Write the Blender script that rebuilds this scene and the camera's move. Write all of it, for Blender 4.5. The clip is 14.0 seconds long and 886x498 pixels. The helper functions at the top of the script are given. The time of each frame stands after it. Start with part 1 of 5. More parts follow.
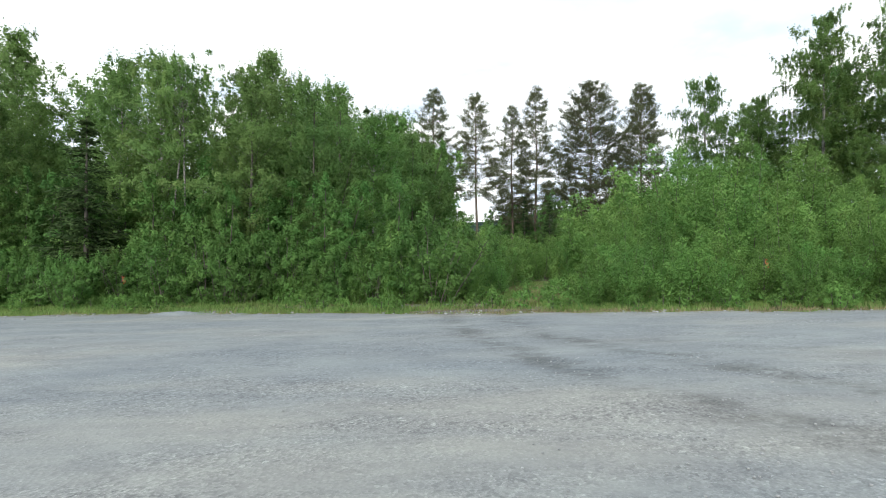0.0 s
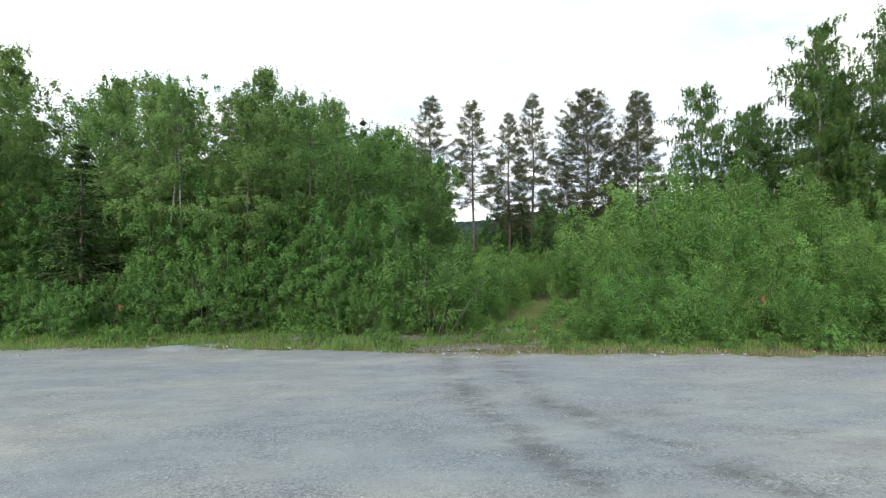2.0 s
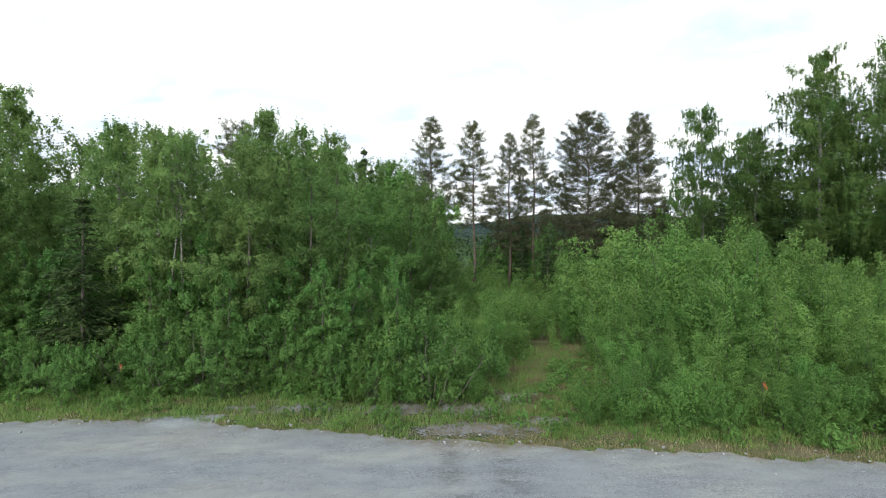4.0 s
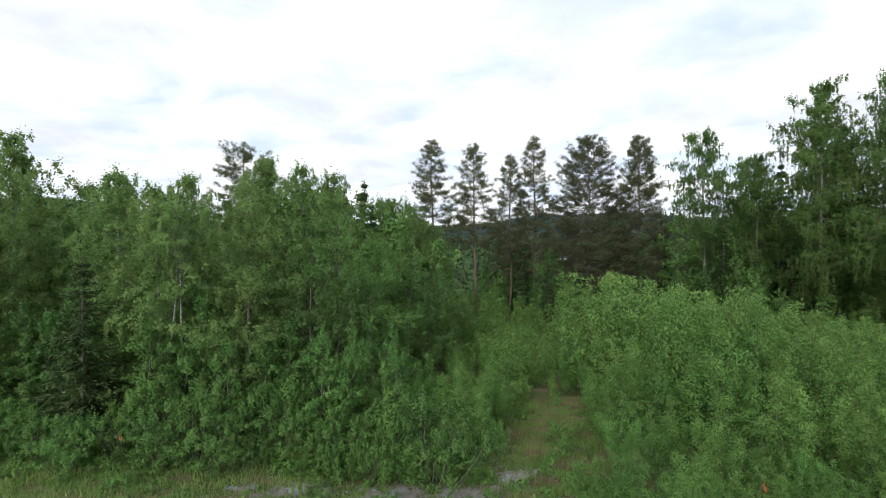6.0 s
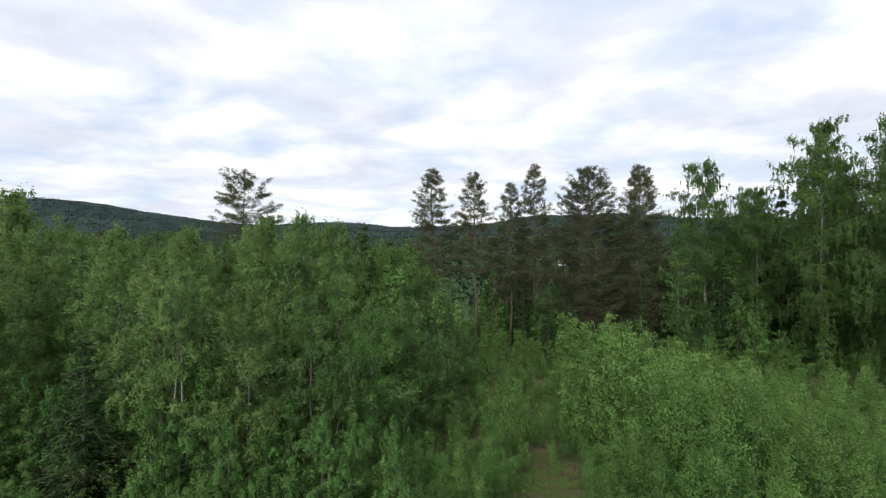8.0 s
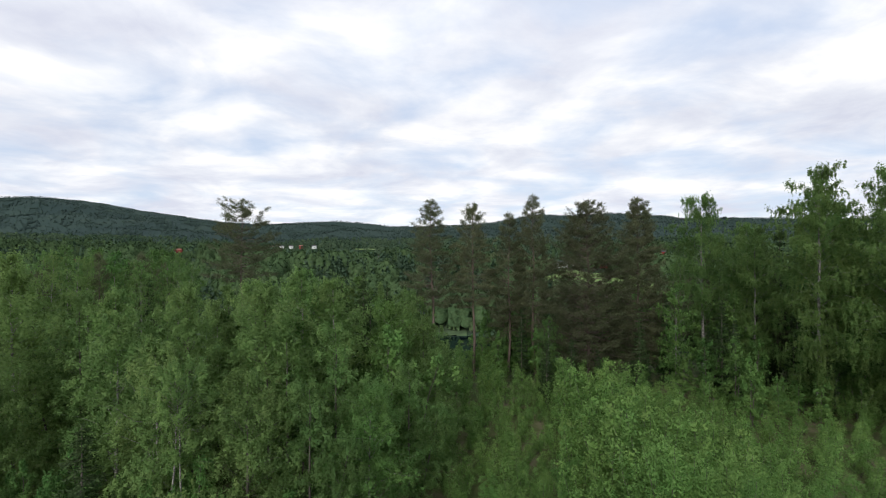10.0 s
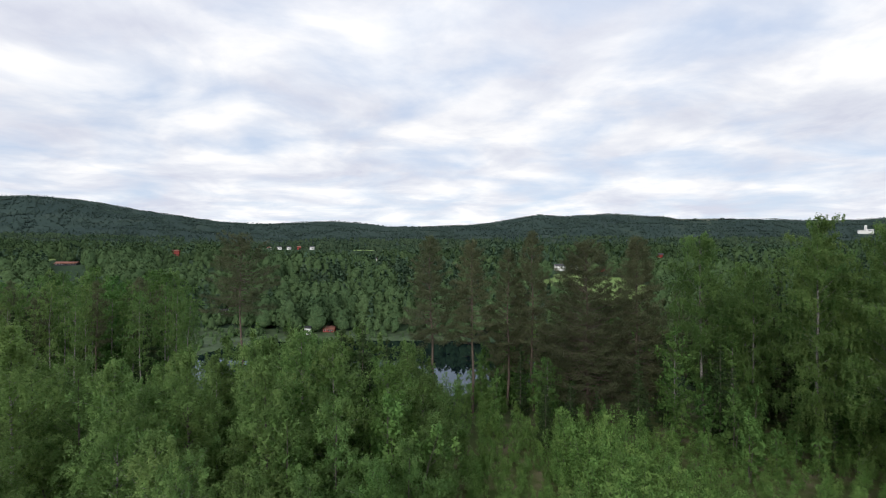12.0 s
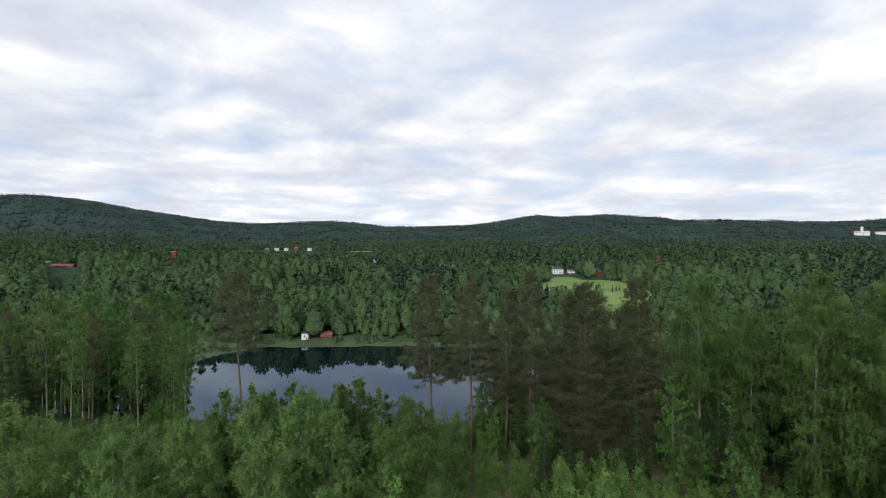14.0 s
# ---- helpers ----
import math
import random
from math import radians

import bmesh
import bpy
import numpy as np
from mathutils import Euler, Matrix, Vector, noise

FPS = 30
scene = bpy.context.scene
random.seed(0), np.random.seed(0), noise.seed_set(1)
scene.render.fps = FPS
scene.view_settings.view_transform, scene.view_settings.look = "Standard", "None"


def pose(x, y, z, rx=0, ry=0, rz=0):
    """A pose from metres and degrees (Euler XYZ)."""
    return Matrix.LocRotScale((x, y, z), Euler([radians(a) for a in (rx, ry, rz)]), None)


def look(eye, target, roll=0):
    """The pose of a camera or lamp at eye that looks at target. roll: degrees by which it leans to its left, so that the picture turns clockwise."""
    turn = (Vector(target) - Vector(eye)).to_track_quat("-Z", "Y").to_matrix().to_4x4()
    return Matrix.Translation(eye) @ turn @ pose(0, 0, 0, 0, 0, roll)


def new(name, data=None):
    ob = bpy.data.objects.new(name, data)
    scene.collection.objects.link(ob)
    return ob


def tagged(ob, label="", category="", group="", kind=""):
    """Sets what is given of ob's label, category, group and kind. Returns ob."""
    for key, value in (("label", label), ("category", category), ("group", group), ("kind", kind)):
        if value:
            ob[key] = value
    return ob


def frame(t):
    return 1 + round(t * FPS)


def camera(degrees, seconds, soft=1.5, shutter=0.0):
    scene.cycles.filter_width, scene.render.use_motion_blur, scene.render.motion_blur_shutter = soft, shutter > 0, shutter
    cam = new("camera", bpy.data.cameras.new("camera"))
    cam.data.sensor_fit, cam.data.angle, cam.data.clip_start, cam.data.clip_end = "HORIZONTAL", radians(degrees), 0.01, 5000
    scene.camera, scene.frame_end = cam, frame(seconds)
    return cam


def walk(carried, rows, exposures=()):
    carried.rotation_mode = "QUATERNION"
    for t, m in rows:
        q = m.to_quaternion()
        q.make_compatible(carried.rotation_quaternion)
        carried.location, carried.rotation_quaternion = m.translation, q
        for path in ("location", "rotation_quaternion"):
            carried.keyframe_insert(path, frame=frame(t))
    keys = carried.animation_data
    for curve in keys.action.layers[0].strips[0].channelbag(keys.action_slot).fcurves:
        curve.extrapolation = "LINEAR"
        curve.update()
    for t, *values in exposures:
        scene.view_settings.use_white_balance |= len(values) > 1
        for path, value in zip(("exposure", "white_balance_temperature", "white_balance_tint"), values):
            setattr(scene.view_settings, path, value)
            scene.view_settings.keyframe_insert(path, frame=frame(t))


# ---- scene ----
cam = camera(81.9, 14.0, soft=1.0)
# seconds, x, y, z, yaw, pitch, lean
ROWS = [
    (0.0, -0.000, -0.000, 1.916, 0.00, 0.10, -0.19),
    (0.5, -0.001, 0.001, 2.146, -0.01, 0.04, -0.13),
    (1.0, 0.022, 0.025, 2.461, 0.02, -0.01, -0.04),
    (1.5, 0.029, 0.050, 2.769, 0.01, -0.02, 0.02),
    (2.0, -0.016, 0.032, 3.101, -0.33, -0.03, 0.05),
    (2.5, -0.042, 0.024, 3.676, -0.32, 0.03, 0.06),
    (3.0, -0.062, 0.009, 4.308, -0.32, 0.10, 0.06),
    (5.5, 0.085, 0.026, 7.811, -0.09, 0.17, 0.12),
    (6.0, 0.100, 0.034, 8.640, -0.07, 0.15, 0.16),
    (6.5, 0.110, 0.039, 9.524, -0.05, 0.12, 0.17),
    (7.0, 0.118, 0.004, 10.499, -0.02, 0.14, 0.18),
    (7.5, 0.132, -0.020, 11.450, -0.01, 0.13, 0.19),
    (8.0, 0.146, -0.041, 12.445, 0.01, 0.14, 0.19),
    (10.5, 0.104, -0.027, 17.933, -0.25, -0.03, 0.09),
    (11.0, 0.069, -0.030, 19.132, -0.29, -0.04, 0.06),
    (11.5, 0.006, -0.032, 20.360, -0.36, -0.09, 0.01),
    (12.0, -0.039, -0.031, 21.685, -0.42, -0.09, -0.06),
    (12.5, -0.078, -0.042, 22.973, -0.48, -0.16, -0.11),
    (13.0, -0.132, -0.011, 24.325, -0.56, -0.19, -0.16),
    (13.5, -0.175, 0.024, 25.588, -0.63, -0.21, -0.19),
    (14.0, -0.203, 0.057, 26.916, -0.68, -0.20, -0.21),
]
walk(cam, [(t, pose(x, y, z, 90 + pitch, 0, yaw) @ pose(0, 0, 0, 0, 0, -lean)) for t, x, y, z, yaw, pitch, lean in ROWS], [(0, 0.63, 6500, 4), (3.2, 0.60, 6500, 5), (5.3, 0.46, 6500, 7), (6.5, 0.32, 6500, 9), (9, 0.12, 6500, 10), (14, 0.0, 6500, 10)])

# ---- sky and sun ----
SUN_EL, SUN_AZ = radians(26), radians(200)
world = bpy.data.worlds.new("overcast_sky")
scene.world = world
world.use_nodes = True
wn, wl = world.node_tree.nodes, world.node_tree.links
wn.clear()


def wnode(kind, **inputs):
    n = wn.new(kind)
    for k, v in inputs.items():
        n.inputs[k].default_value = v
    return n


def wmath(op, a, b=None):
    n = wn.new("ShaderNodeMath")
    n.operation = op
    for i, v in enumerate((a, b)):
        if v is None:
            continue
        if isinstance(v, (int, float)):
            n.inputs[i].default_value = v
        else:
            wl.new(v, n.inputs[i])
    return n.outputs[0]


def wramp(fac, stops):
    n = wn.new("ShaderNodeValToRGB")
    while len(n.color_ramp.elements) < len(stops):
        n.color_ramp.elements.new(0.5)
    for e, (p, c) in zip(n.color_ramp.elements, stops):
        e.position, e.color = p, (*c, 1)
    wl.new(fac, n.inputs[0])
    return n.outputs[0]


def wmix(fac, a, b):
    n = wn.new("ShaderNodeMix")
    n.data_type = "RGBA"
    for i, v in ((0, fac), (6, a), (7, b)):
        if isinstance(v, (int, float)):
            n.inputs[i].default_value = v
        else:
            wl.new(v, n.inputs[i])
    return n.outputs[2]


sky = wn.new("ShaderNodeTexSky")
sky.sky_type, sky.sun_disc = "NISHITA", False
sky.sun_elevation, sky.sun_rotation = SUN_EL, SUN_AZ
way = wn.new("ShaderNodeTexCoord")
sep = wn.new("ShaderNodeSeparateXYZ")
wl.new(way.outputs["Generated"], sep.inputs[0])
high = wmath("ADD", wmath("MAXIMUM", sep.outputs[2], 0.0), 0.14)
flat = wn.new("ShaderNodeCombineXYZ")
wl.new(wmath("DIVIDE", sep.outputs[0], high), flat.inputs[0])
wl.new(wmath("DIVIDE", sep.outputs[1], high), flat.inputs[1])


def wnoise(scale, detail, rough, shift, stretch):
    m = wn.new("ShaderNodeMapping")
    m.inputs["Location"].default_value = shift
    m.inputs["Scale"].default_value = stretch
    wl.new(flat.outputs[0], m.inputs[0])
    n = wnode("ShaderNodeTexNoise", Scale=scale, Detail=detail, Roughness=rough, Distortion=0.35)
    wl.new(m.outputs[0], n.inputs["Vector"])
    return n.outputs[0]


# two layers of cloud: a broken deck with pale blue gaps, and grey undersides
deck = wnoise(1.7, 7, 0.52, (5.3, 4.1, 0), (1.0, 1.0, 1))
under = wnoise(1.45, 7, 0.55, (7.4, 2.2, 3.0), (1.0, 1.0, 1))
cloud = wramp(under, [(0.34, (0.72, 0.75, 0.86)), (0.46, (0.85, 0.88, 0.955)), (0.62, (1.10, 1.10, 1.10))])
gap = wramp(deck, [(0.30, (0.15, 0.15, 0.15)), (0.56, (1, 1, 1))])
blue = wn.new("ShaderNodeMix")
blue.data_type, blue.blend_type = "RGBA", "MIX"
blue.inputs[0].default_value = 0.80
sky_dim = wn.new("ShaderNodeMix")
sky_dim.data_type, sky_dim.blend_type = "RGBA", "MULTIPLY"
sky_dim.inputs[0].default_value = 1.0
wl.new(sky.outputs[0], sky_dim.inputs[6])
sky_dim.inputs[7].default_value = (0.12, 0.12, 0.12, 1)
wl.new(sky_dim.outputs[2], blue.inputs[6])
blue.inputs[7].default_value = (0.62, 0.74, 0.95, 1)
both = wmix(gap, blue.outputs[2], cloud)
lift = wramp(sep.outputs[2], [(0.0, (0.98, 0.98, 0.98)), (0.22, (0.91, 0.91, 0.92)), (0.42, (0.97, 0.97, 0.98)), (0.7, (0.80, 0.80, 0.80)), (1.0, (0.70, 0.70, 0.70))])
final = wn.new("ShaderNodeMix")
final.data_type, final.blend_type = "RGBA", "MULTIPLY"
final.inputs[0].default_value = 1.0
wl.new(both, final.inputs[6])
wl.new(lift, final.inputs[7])
bg = wnode("ShaderNodeBackground", Strength=1.0)
wl.new(final.outputs[2], bg.inputs[0])
wout = wn.new("ShaderNodeOutputWorld")
wl.new(bg.outputs[0], wout.inputs[0])

sun = new("sun", bpy.data.lights.new("sun", "SUN"))
sun.data.energy, sun.data.angle, sun.data.color = 1.85, radians(25), (1.0, 0.96, 0.90)
sun.matrix_world = look((0, 0, 60), (-math.sin(SUN_AZ) * math.cos(SUN_EL), -math.cos(SUN_AZ) * math.cos(SUN_EL), 60 - math.sin(SUN_EL)))


# ---- materials ----
def material(name, rough=0.9):
    m = bpy.data.materials.new(name)
    m.use_nodes = True
    b = m.node_tree.nodes["Principled BSDF"]
    b.inputs["Roughness"].default_value = rough
    return m, m.node_tree.nodes, m.node_tree.links, b


def ramp(ns, ls, fac, stops):
    n = ns.new("ShaderNodeValToRGB")
    while len(n.color_ramp.elements) < len(stops):
        n.color_ramp.elements.new(0.5)
    for e, (p, c) in zip(n.color_ramp.elements, stops):
        e.position, e.color = p, (*c, 1)
    ls.new(fac, n.inputs[0])
    return n.outputs[0]


def coords(ns, ls, scale=(1, 1, 1), kind="Object"):
    c = ns.new("ShaderNodeTexCoord")
    m = ns.new("ShaderNodeMapping")
    m.inputs["Scale"].default_value = scale
    ls.new(c.outputs[kind], m.inputs[0])
    return m.outputs[0]


def noise_tex(ns, ls, vec, scale, detail=4, rough=0.55):
    n = ns.new("ShaderNodeTexNoise")
    n.inputs["Scale"].default_value, n.inputs["Detail"].default_value, n.inputs["Roughness"].default_value = scale, detail, rough
    ls.new(vec, n.inputs["Vector"])
    return n.outputs[0]


def blend(ns, ls, fac, a, b, mode="MIX"):
    n = ns.new("ShaderNodeMix")
    n.data_type, n.blend_type = "RGBA", mode
    for i, v in ((0, fac), (6, a), (7, b)):
        if isinstance(v, (int, float)):
            n.inputs[i].default_value = v
        elif isinstance(v, tuple):
            n.inputs[i].default_value = (*v, 1)
        else:
            ls.new(v, n.inputs[i])
    return n.outputs[2]


def bump(ns, ls, height, b, strength=0.5, distance=0.02):
    n = ns.new("ShaderNodeBump")
    n.inputs["Strength"].default_value, n.inputs["Distance"].default_value = strength, distance
    ls.new(height, n.inputs["Height"])
    ls.new(n.outputs[0], b.inputs["Normal"])


def leaf_material(name, dark, mid, light, through_light=0.35, rough=0.55, patch=1.3, toned=0.0):
    """Leaves: colour varies from leaf to leaf, from spray to spray and from plant to plant; some light passes through."""
    m, ns, ls, b = material(name, rough)
    b.inputs["Specular IOR Level"].default_value = 0.10 if patch > 0.1 else 0.03
    geo = ns.new("ShaderNodeNewGeometry")
    info = ns.new("ShaderNodeObjectInfo")
    clump = noise_tex(ns, ls, coords(ns, ls), patch, 4, 0.6)
    clump = ramp(ns, ls, clump, [(0.34, (0.0, 0.0, 0.0)), (0.66, (1.0, 1.0, 1.0))])
    young = tuple(c * 1.3 for c in light)
    pick = geo.outputs["Random Per Island"]
    if toned:
        own = ns.new("ShaderNodeAttribute")
        own.attribute_name = "tone"
        pick = blend(ns, ls, toned, pick, own.outputs["Fac"])
    col = ramp(ns, ls, pick, [(0.0, tuple(c * 0.85 for c in dark)), (0.45, mid), (0.85, light), (1.0, young)])
    col = blend(ns, ls, blend(ns, ls, 1.0, clump, (0.55, 0.55, 0.55), "MULTIPLY"), col, light)
    hue = ns.new("ShaderNodeHueSaturation")
    rng = ns.new("ShaderNodeMapRange")
    rng.inputs["To Min"].default_value, rng.inputs["To Max"].default_value = 0.462, 0.506
    # from plant to plant, and slowly across a joined mass
    wide = noise_tex(ns, ls, coords(ns, ls), 0.45, 2, 0.5)
    wide = ramp(ns, ls, wide, [(0.3, (0, 0, 0)), (0.7, (1, 1, 1))])
    both = blend(ns, ls, 0.55, info.outputs["Random"], wide)
    ls.new(both, rng.inputs[0])
    ls.new(rng.outputs[0], hue.inputs["Hue"])
    val = ns.new("ShaderNodeMapRange")
    val.inputs["To Min"].default_value, val.inputs["To Max"].default_value = 1.24, 0.64
    again = ns.new("ShaderNodeMath")
    again.operation = "FRACT"
    seven = ns.new("ShaderNodeMath")
    seven.operation = "MULTIPLY"
    seven.inputs[1].default_value = 7.31
    ls.new(info.outputs["Random"], seven.inputs[0])
    ls.new(seven.outputs[0], again.inputs[0])
    shade = ramp(ns, ls, noise_tex(ns, ls, coords(ns, ls), 0.6, 2, 0.5), [(0.3, (0, 0, 0)), (0.7, (1, 1, 1))])
    ls.new(blend(ns, ls, 0.45, again.outputs[0], shade), val.inputs[0])
    ls.new(val.outputs[0], hue.inputs["Value"])
    ls.new(col, hue.inputs["Color"])
    ls.new(hue.outputs[0], b.inputs["Base Color"])
    tr = ns.new("ShaderNodeBsdfTranslucent")
    ls.new(hue.outputs[0], tr.inputs[0])
    mix = ns.new("ShaderNodeMixShader")
    mix.inputs[0].default_value = through_light
    ls.new(b.outputs[0], mix.inputs[1])
    ls.new(tr.outputs[0], mix.inputs[2])
    ls.new(mix.outputs[0], ns["Material Output"].inputs[0])
    return m


def plain(name, color, rough=0.8, grain=6.0, vary=0.25, metal=0.0):
    m, ns, ls, b = material(name, rough)
    b.inputs["Metallic"].default_value = metal
    f = noise_tex(ns, ls, coords(ns, ls), grain, 5)
    lo = tuple(c * (1 - vary) for c in color)
    hi = tuple(min(1, c * (1 + vary)) for c in color)
    ls.new(ramp(ns, ls, f, [(0.3, lo), (0.7, hi)]), b.inputs["Base Color"])
    bump(ns, ls, f, b, 0.3, 0.02)
    return m


def mottled(m, scale):
    """Adds leafy light and dark at a small scale to a foliage material."""
    ns, ls = m.node_tree.nodes, m.node_tree.links
    hue = [n for n in ns if n.type == "HUE_SAT"][0]
    old = hue.inputs["Color"].links[0].from_socket
    f = ramp(ns, ls, noise_tex(ns, ls, coords(ns, ls), scale, 4, 0.7), [(0.36, (0.70, 0.70, 0.70)), (0.64, (1.22, 1.22, 1.22))])
    ls.new(blend(ns, ls, 1.0, old, f, "MULTIPLY"), hue.inputs["Color"])
    return m


M_BIRCH_LEAF = leaf_material("birch_leaf", (0.082, 0.168, 0.053), (0.130, 0.254, 0.077), (0.196, 0.341, 0.113), 0.50, toned=0.80)
M_TALL_LEAF = leaf_material("weeping_birch_leaf", (0.084, 0.179, 0.057), (0.130, 0.257, 0.082), (0.193, 0.344, 0.113), 0.64, toned=0.80)
M_PALE_LEAF = leaf_material("pale_birch_leaf", (0.092, 0.195, 0.060), (0.143, 0.275, 0.085), (0.210, 0.359, 0.120), 0.45, toned=0.80)
M_LUSH_LEAF = leaf_material("lush_birch_leaf", (0.071, 0.173, 0.048), (0.118, 0.265, 0.071), (0.176, 0.355, 0.101), 0.45, toned=0.80)
M_DEEP_LEAF = leaf_material("alder_leaf", (0.056, 0.147, 0.042), (0.093, 0.220, 0.059), (0.142, 0.296, 0.084), 0.36, toned=0.80)
M_BUSH_LEAF = leaf_material("sapling_leaf", (0.078, 0.197, 0.053), (0.124, 0.286, 0.074), (0.183, 0.366, 0.104), 0.43, toned=0.80)
M_NEEDLE = leaf_material("pine_needle", (0.067, 0.091, 0.049), (0.107, 0.136, 0.071), (0.163, 0.190, 0.102), 0.50, 0.7, toned=0.80)
M_SPRUCE = leaf_material("spruce_needle", (0.021, 0.047, 0.019), (0.035, 0.073, 0.027), (0.056, 0.102, 0.038), 0.25, 0.7)
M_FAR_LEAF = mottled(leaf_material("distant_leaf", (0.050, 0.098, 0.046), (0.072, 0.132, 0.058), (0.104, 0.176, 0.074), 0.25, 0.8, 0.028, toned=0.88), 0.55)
# Bluish distance haze is put into these three colours, stronger further off.
M_HAZED_NEEDLE = leaf_material("hazed_needle", (0.056, 0.102, 0.070), (0.076, 0.132, 0.087), (0.102, 0.166, 0.104), 0.2, 0.8, 0.02, toned=0.85)
M_HAZED_LEAF = leaf_material("hazed_valley_leaf", (0.044, 0.082, 0.052), (0.062, 0.108, 0.063), (0.086, 0.140, 0.074), 0.2, 0.85, 0.012, toned=0.85)
M_HAZED_HILL = leaf_material("hazed_hill_needle", (0.034, 0.057, 0.055), (0.046, 0.074, 0.068), (0.064, 0.097, 0.080), 0.25, 0.85, 0.006, toned=0.85)
M_GRASS = leaf_material("grass_blade", (0.118, 0.232, 0.058), (0.174, 0.318, 0.080), (0.256, 0.376, 0.130), 0.40, 0.7)
M_DRY = leaf_material("dry_grass", (0.165, 0.172, 0.080), (0.240, 0.232, 0.118), (0.330, 0.300, 0.170), 0.3, 0.8)


def bark(name, stops, scale, stretch):
    m, ns, ls, b = material(name, 0.85)
    f = noise_tex(ns, ls, coords(ns, ls, stretch), scale, 6, 0.65)
    ls.new(ramp(ns, ls, f, stops), b.inputs["Base Color"])
    bump(ns, ls, f, b, 0.6, 0.02)
    return m


M_BIRCH_BARK = bark("birch_bark", [(0.40, (0.05, 0.045, 0.04)), (0.52, (0.26, 0.25, 0.23)), (0.78, (0.48, 0.46, 0.43))], 4.0, (1, 1, 3.5))
M_GREY_BARK = bark("grey_bark", [(0.3, (0.055, 0.048, 0.040)), (0.7, (0.150, 0.132, 0.110))], 9.0, (1, 1, 0.4))
M_PINE_BARK = bark("pine_bark", [(0.3, (0.060, 0.050, 0.042)), (0.7, (0.185, 0.135, 0.104))], 7.0, (1, 1, 0.35))


def ground_material():
    """Grass and bare soil near the lot; dark undergrowth beneath the woods; haze tinted into the hills."""
    m, ns, ls, b = material("meadow_and_forest_floor", 0.95)
    b.inputs["Specular IOR Level"].default_value = 0.04
    big = noise_tex(ns, ls, coords(ns, ls), 0.35, 5)
    fine = noise_tex(ns, ls, coords(ns, ls), 14.0, 6, 0.7)
    col = ramp(ns, ls, big, [(0.35, (0.075, 0.112, 0.036)), (0.50, (0.130, 0.150, 0.062)), (0.66, (0.215, 0.190, 0.120))])
    dirt = ramp(ns, ls, fine, [(0.3, (0.55, 0.55, 0.55)), (0.7, (1.2, 1.2, 1.2))])
    near = blend(ns, ls, 1.0, col, dirt, "MULTIPLY")
    far = ramp(ns, ls, noise_tex(ns, ls, coords(ns, ls, (1, 0.5, 1)), 0.008, 10, 0.78), [(0.36, (0.038, 0.066, 0.040)), (0.52, (0.055, 0.092, 0.052)), (0.68, (0.078, 0.120, 0.064))])
    c = ns.new("ShaderNodeTexCoord")
    sp = ns.new("ShaderNodeSeparateXYZ")
    ls.new(c.outputs["Object"], sp.inputs[0])
    mr = ns.new("ShaderNodeMapRange")
    mr.inputs["From Min"].default_value, mr.inputs["From Max"].default_value = 55.0, 85.0
    ls.new(sp.outputs[1], mr.inputs[0])
    # Hill ground colour carries a blue haze tint, blended in with distance.
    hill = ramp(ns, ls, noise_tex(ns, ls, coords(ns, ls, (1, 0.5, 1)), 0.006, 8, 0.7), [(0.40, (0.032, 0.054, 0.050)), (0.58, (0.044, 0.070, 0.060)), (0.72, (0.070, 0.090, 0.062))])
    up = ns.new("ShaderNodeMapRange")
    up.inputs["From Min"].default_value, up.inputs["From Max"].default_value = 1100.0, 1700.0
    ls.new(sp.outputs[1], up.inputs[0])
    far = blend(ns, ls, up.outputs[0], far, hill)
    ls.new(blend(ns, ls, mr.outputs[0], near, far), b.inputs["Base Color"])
    bump(ns, ls, fine, b, 0.8, 0.05)
    return m


M_GROUND = ground_material()


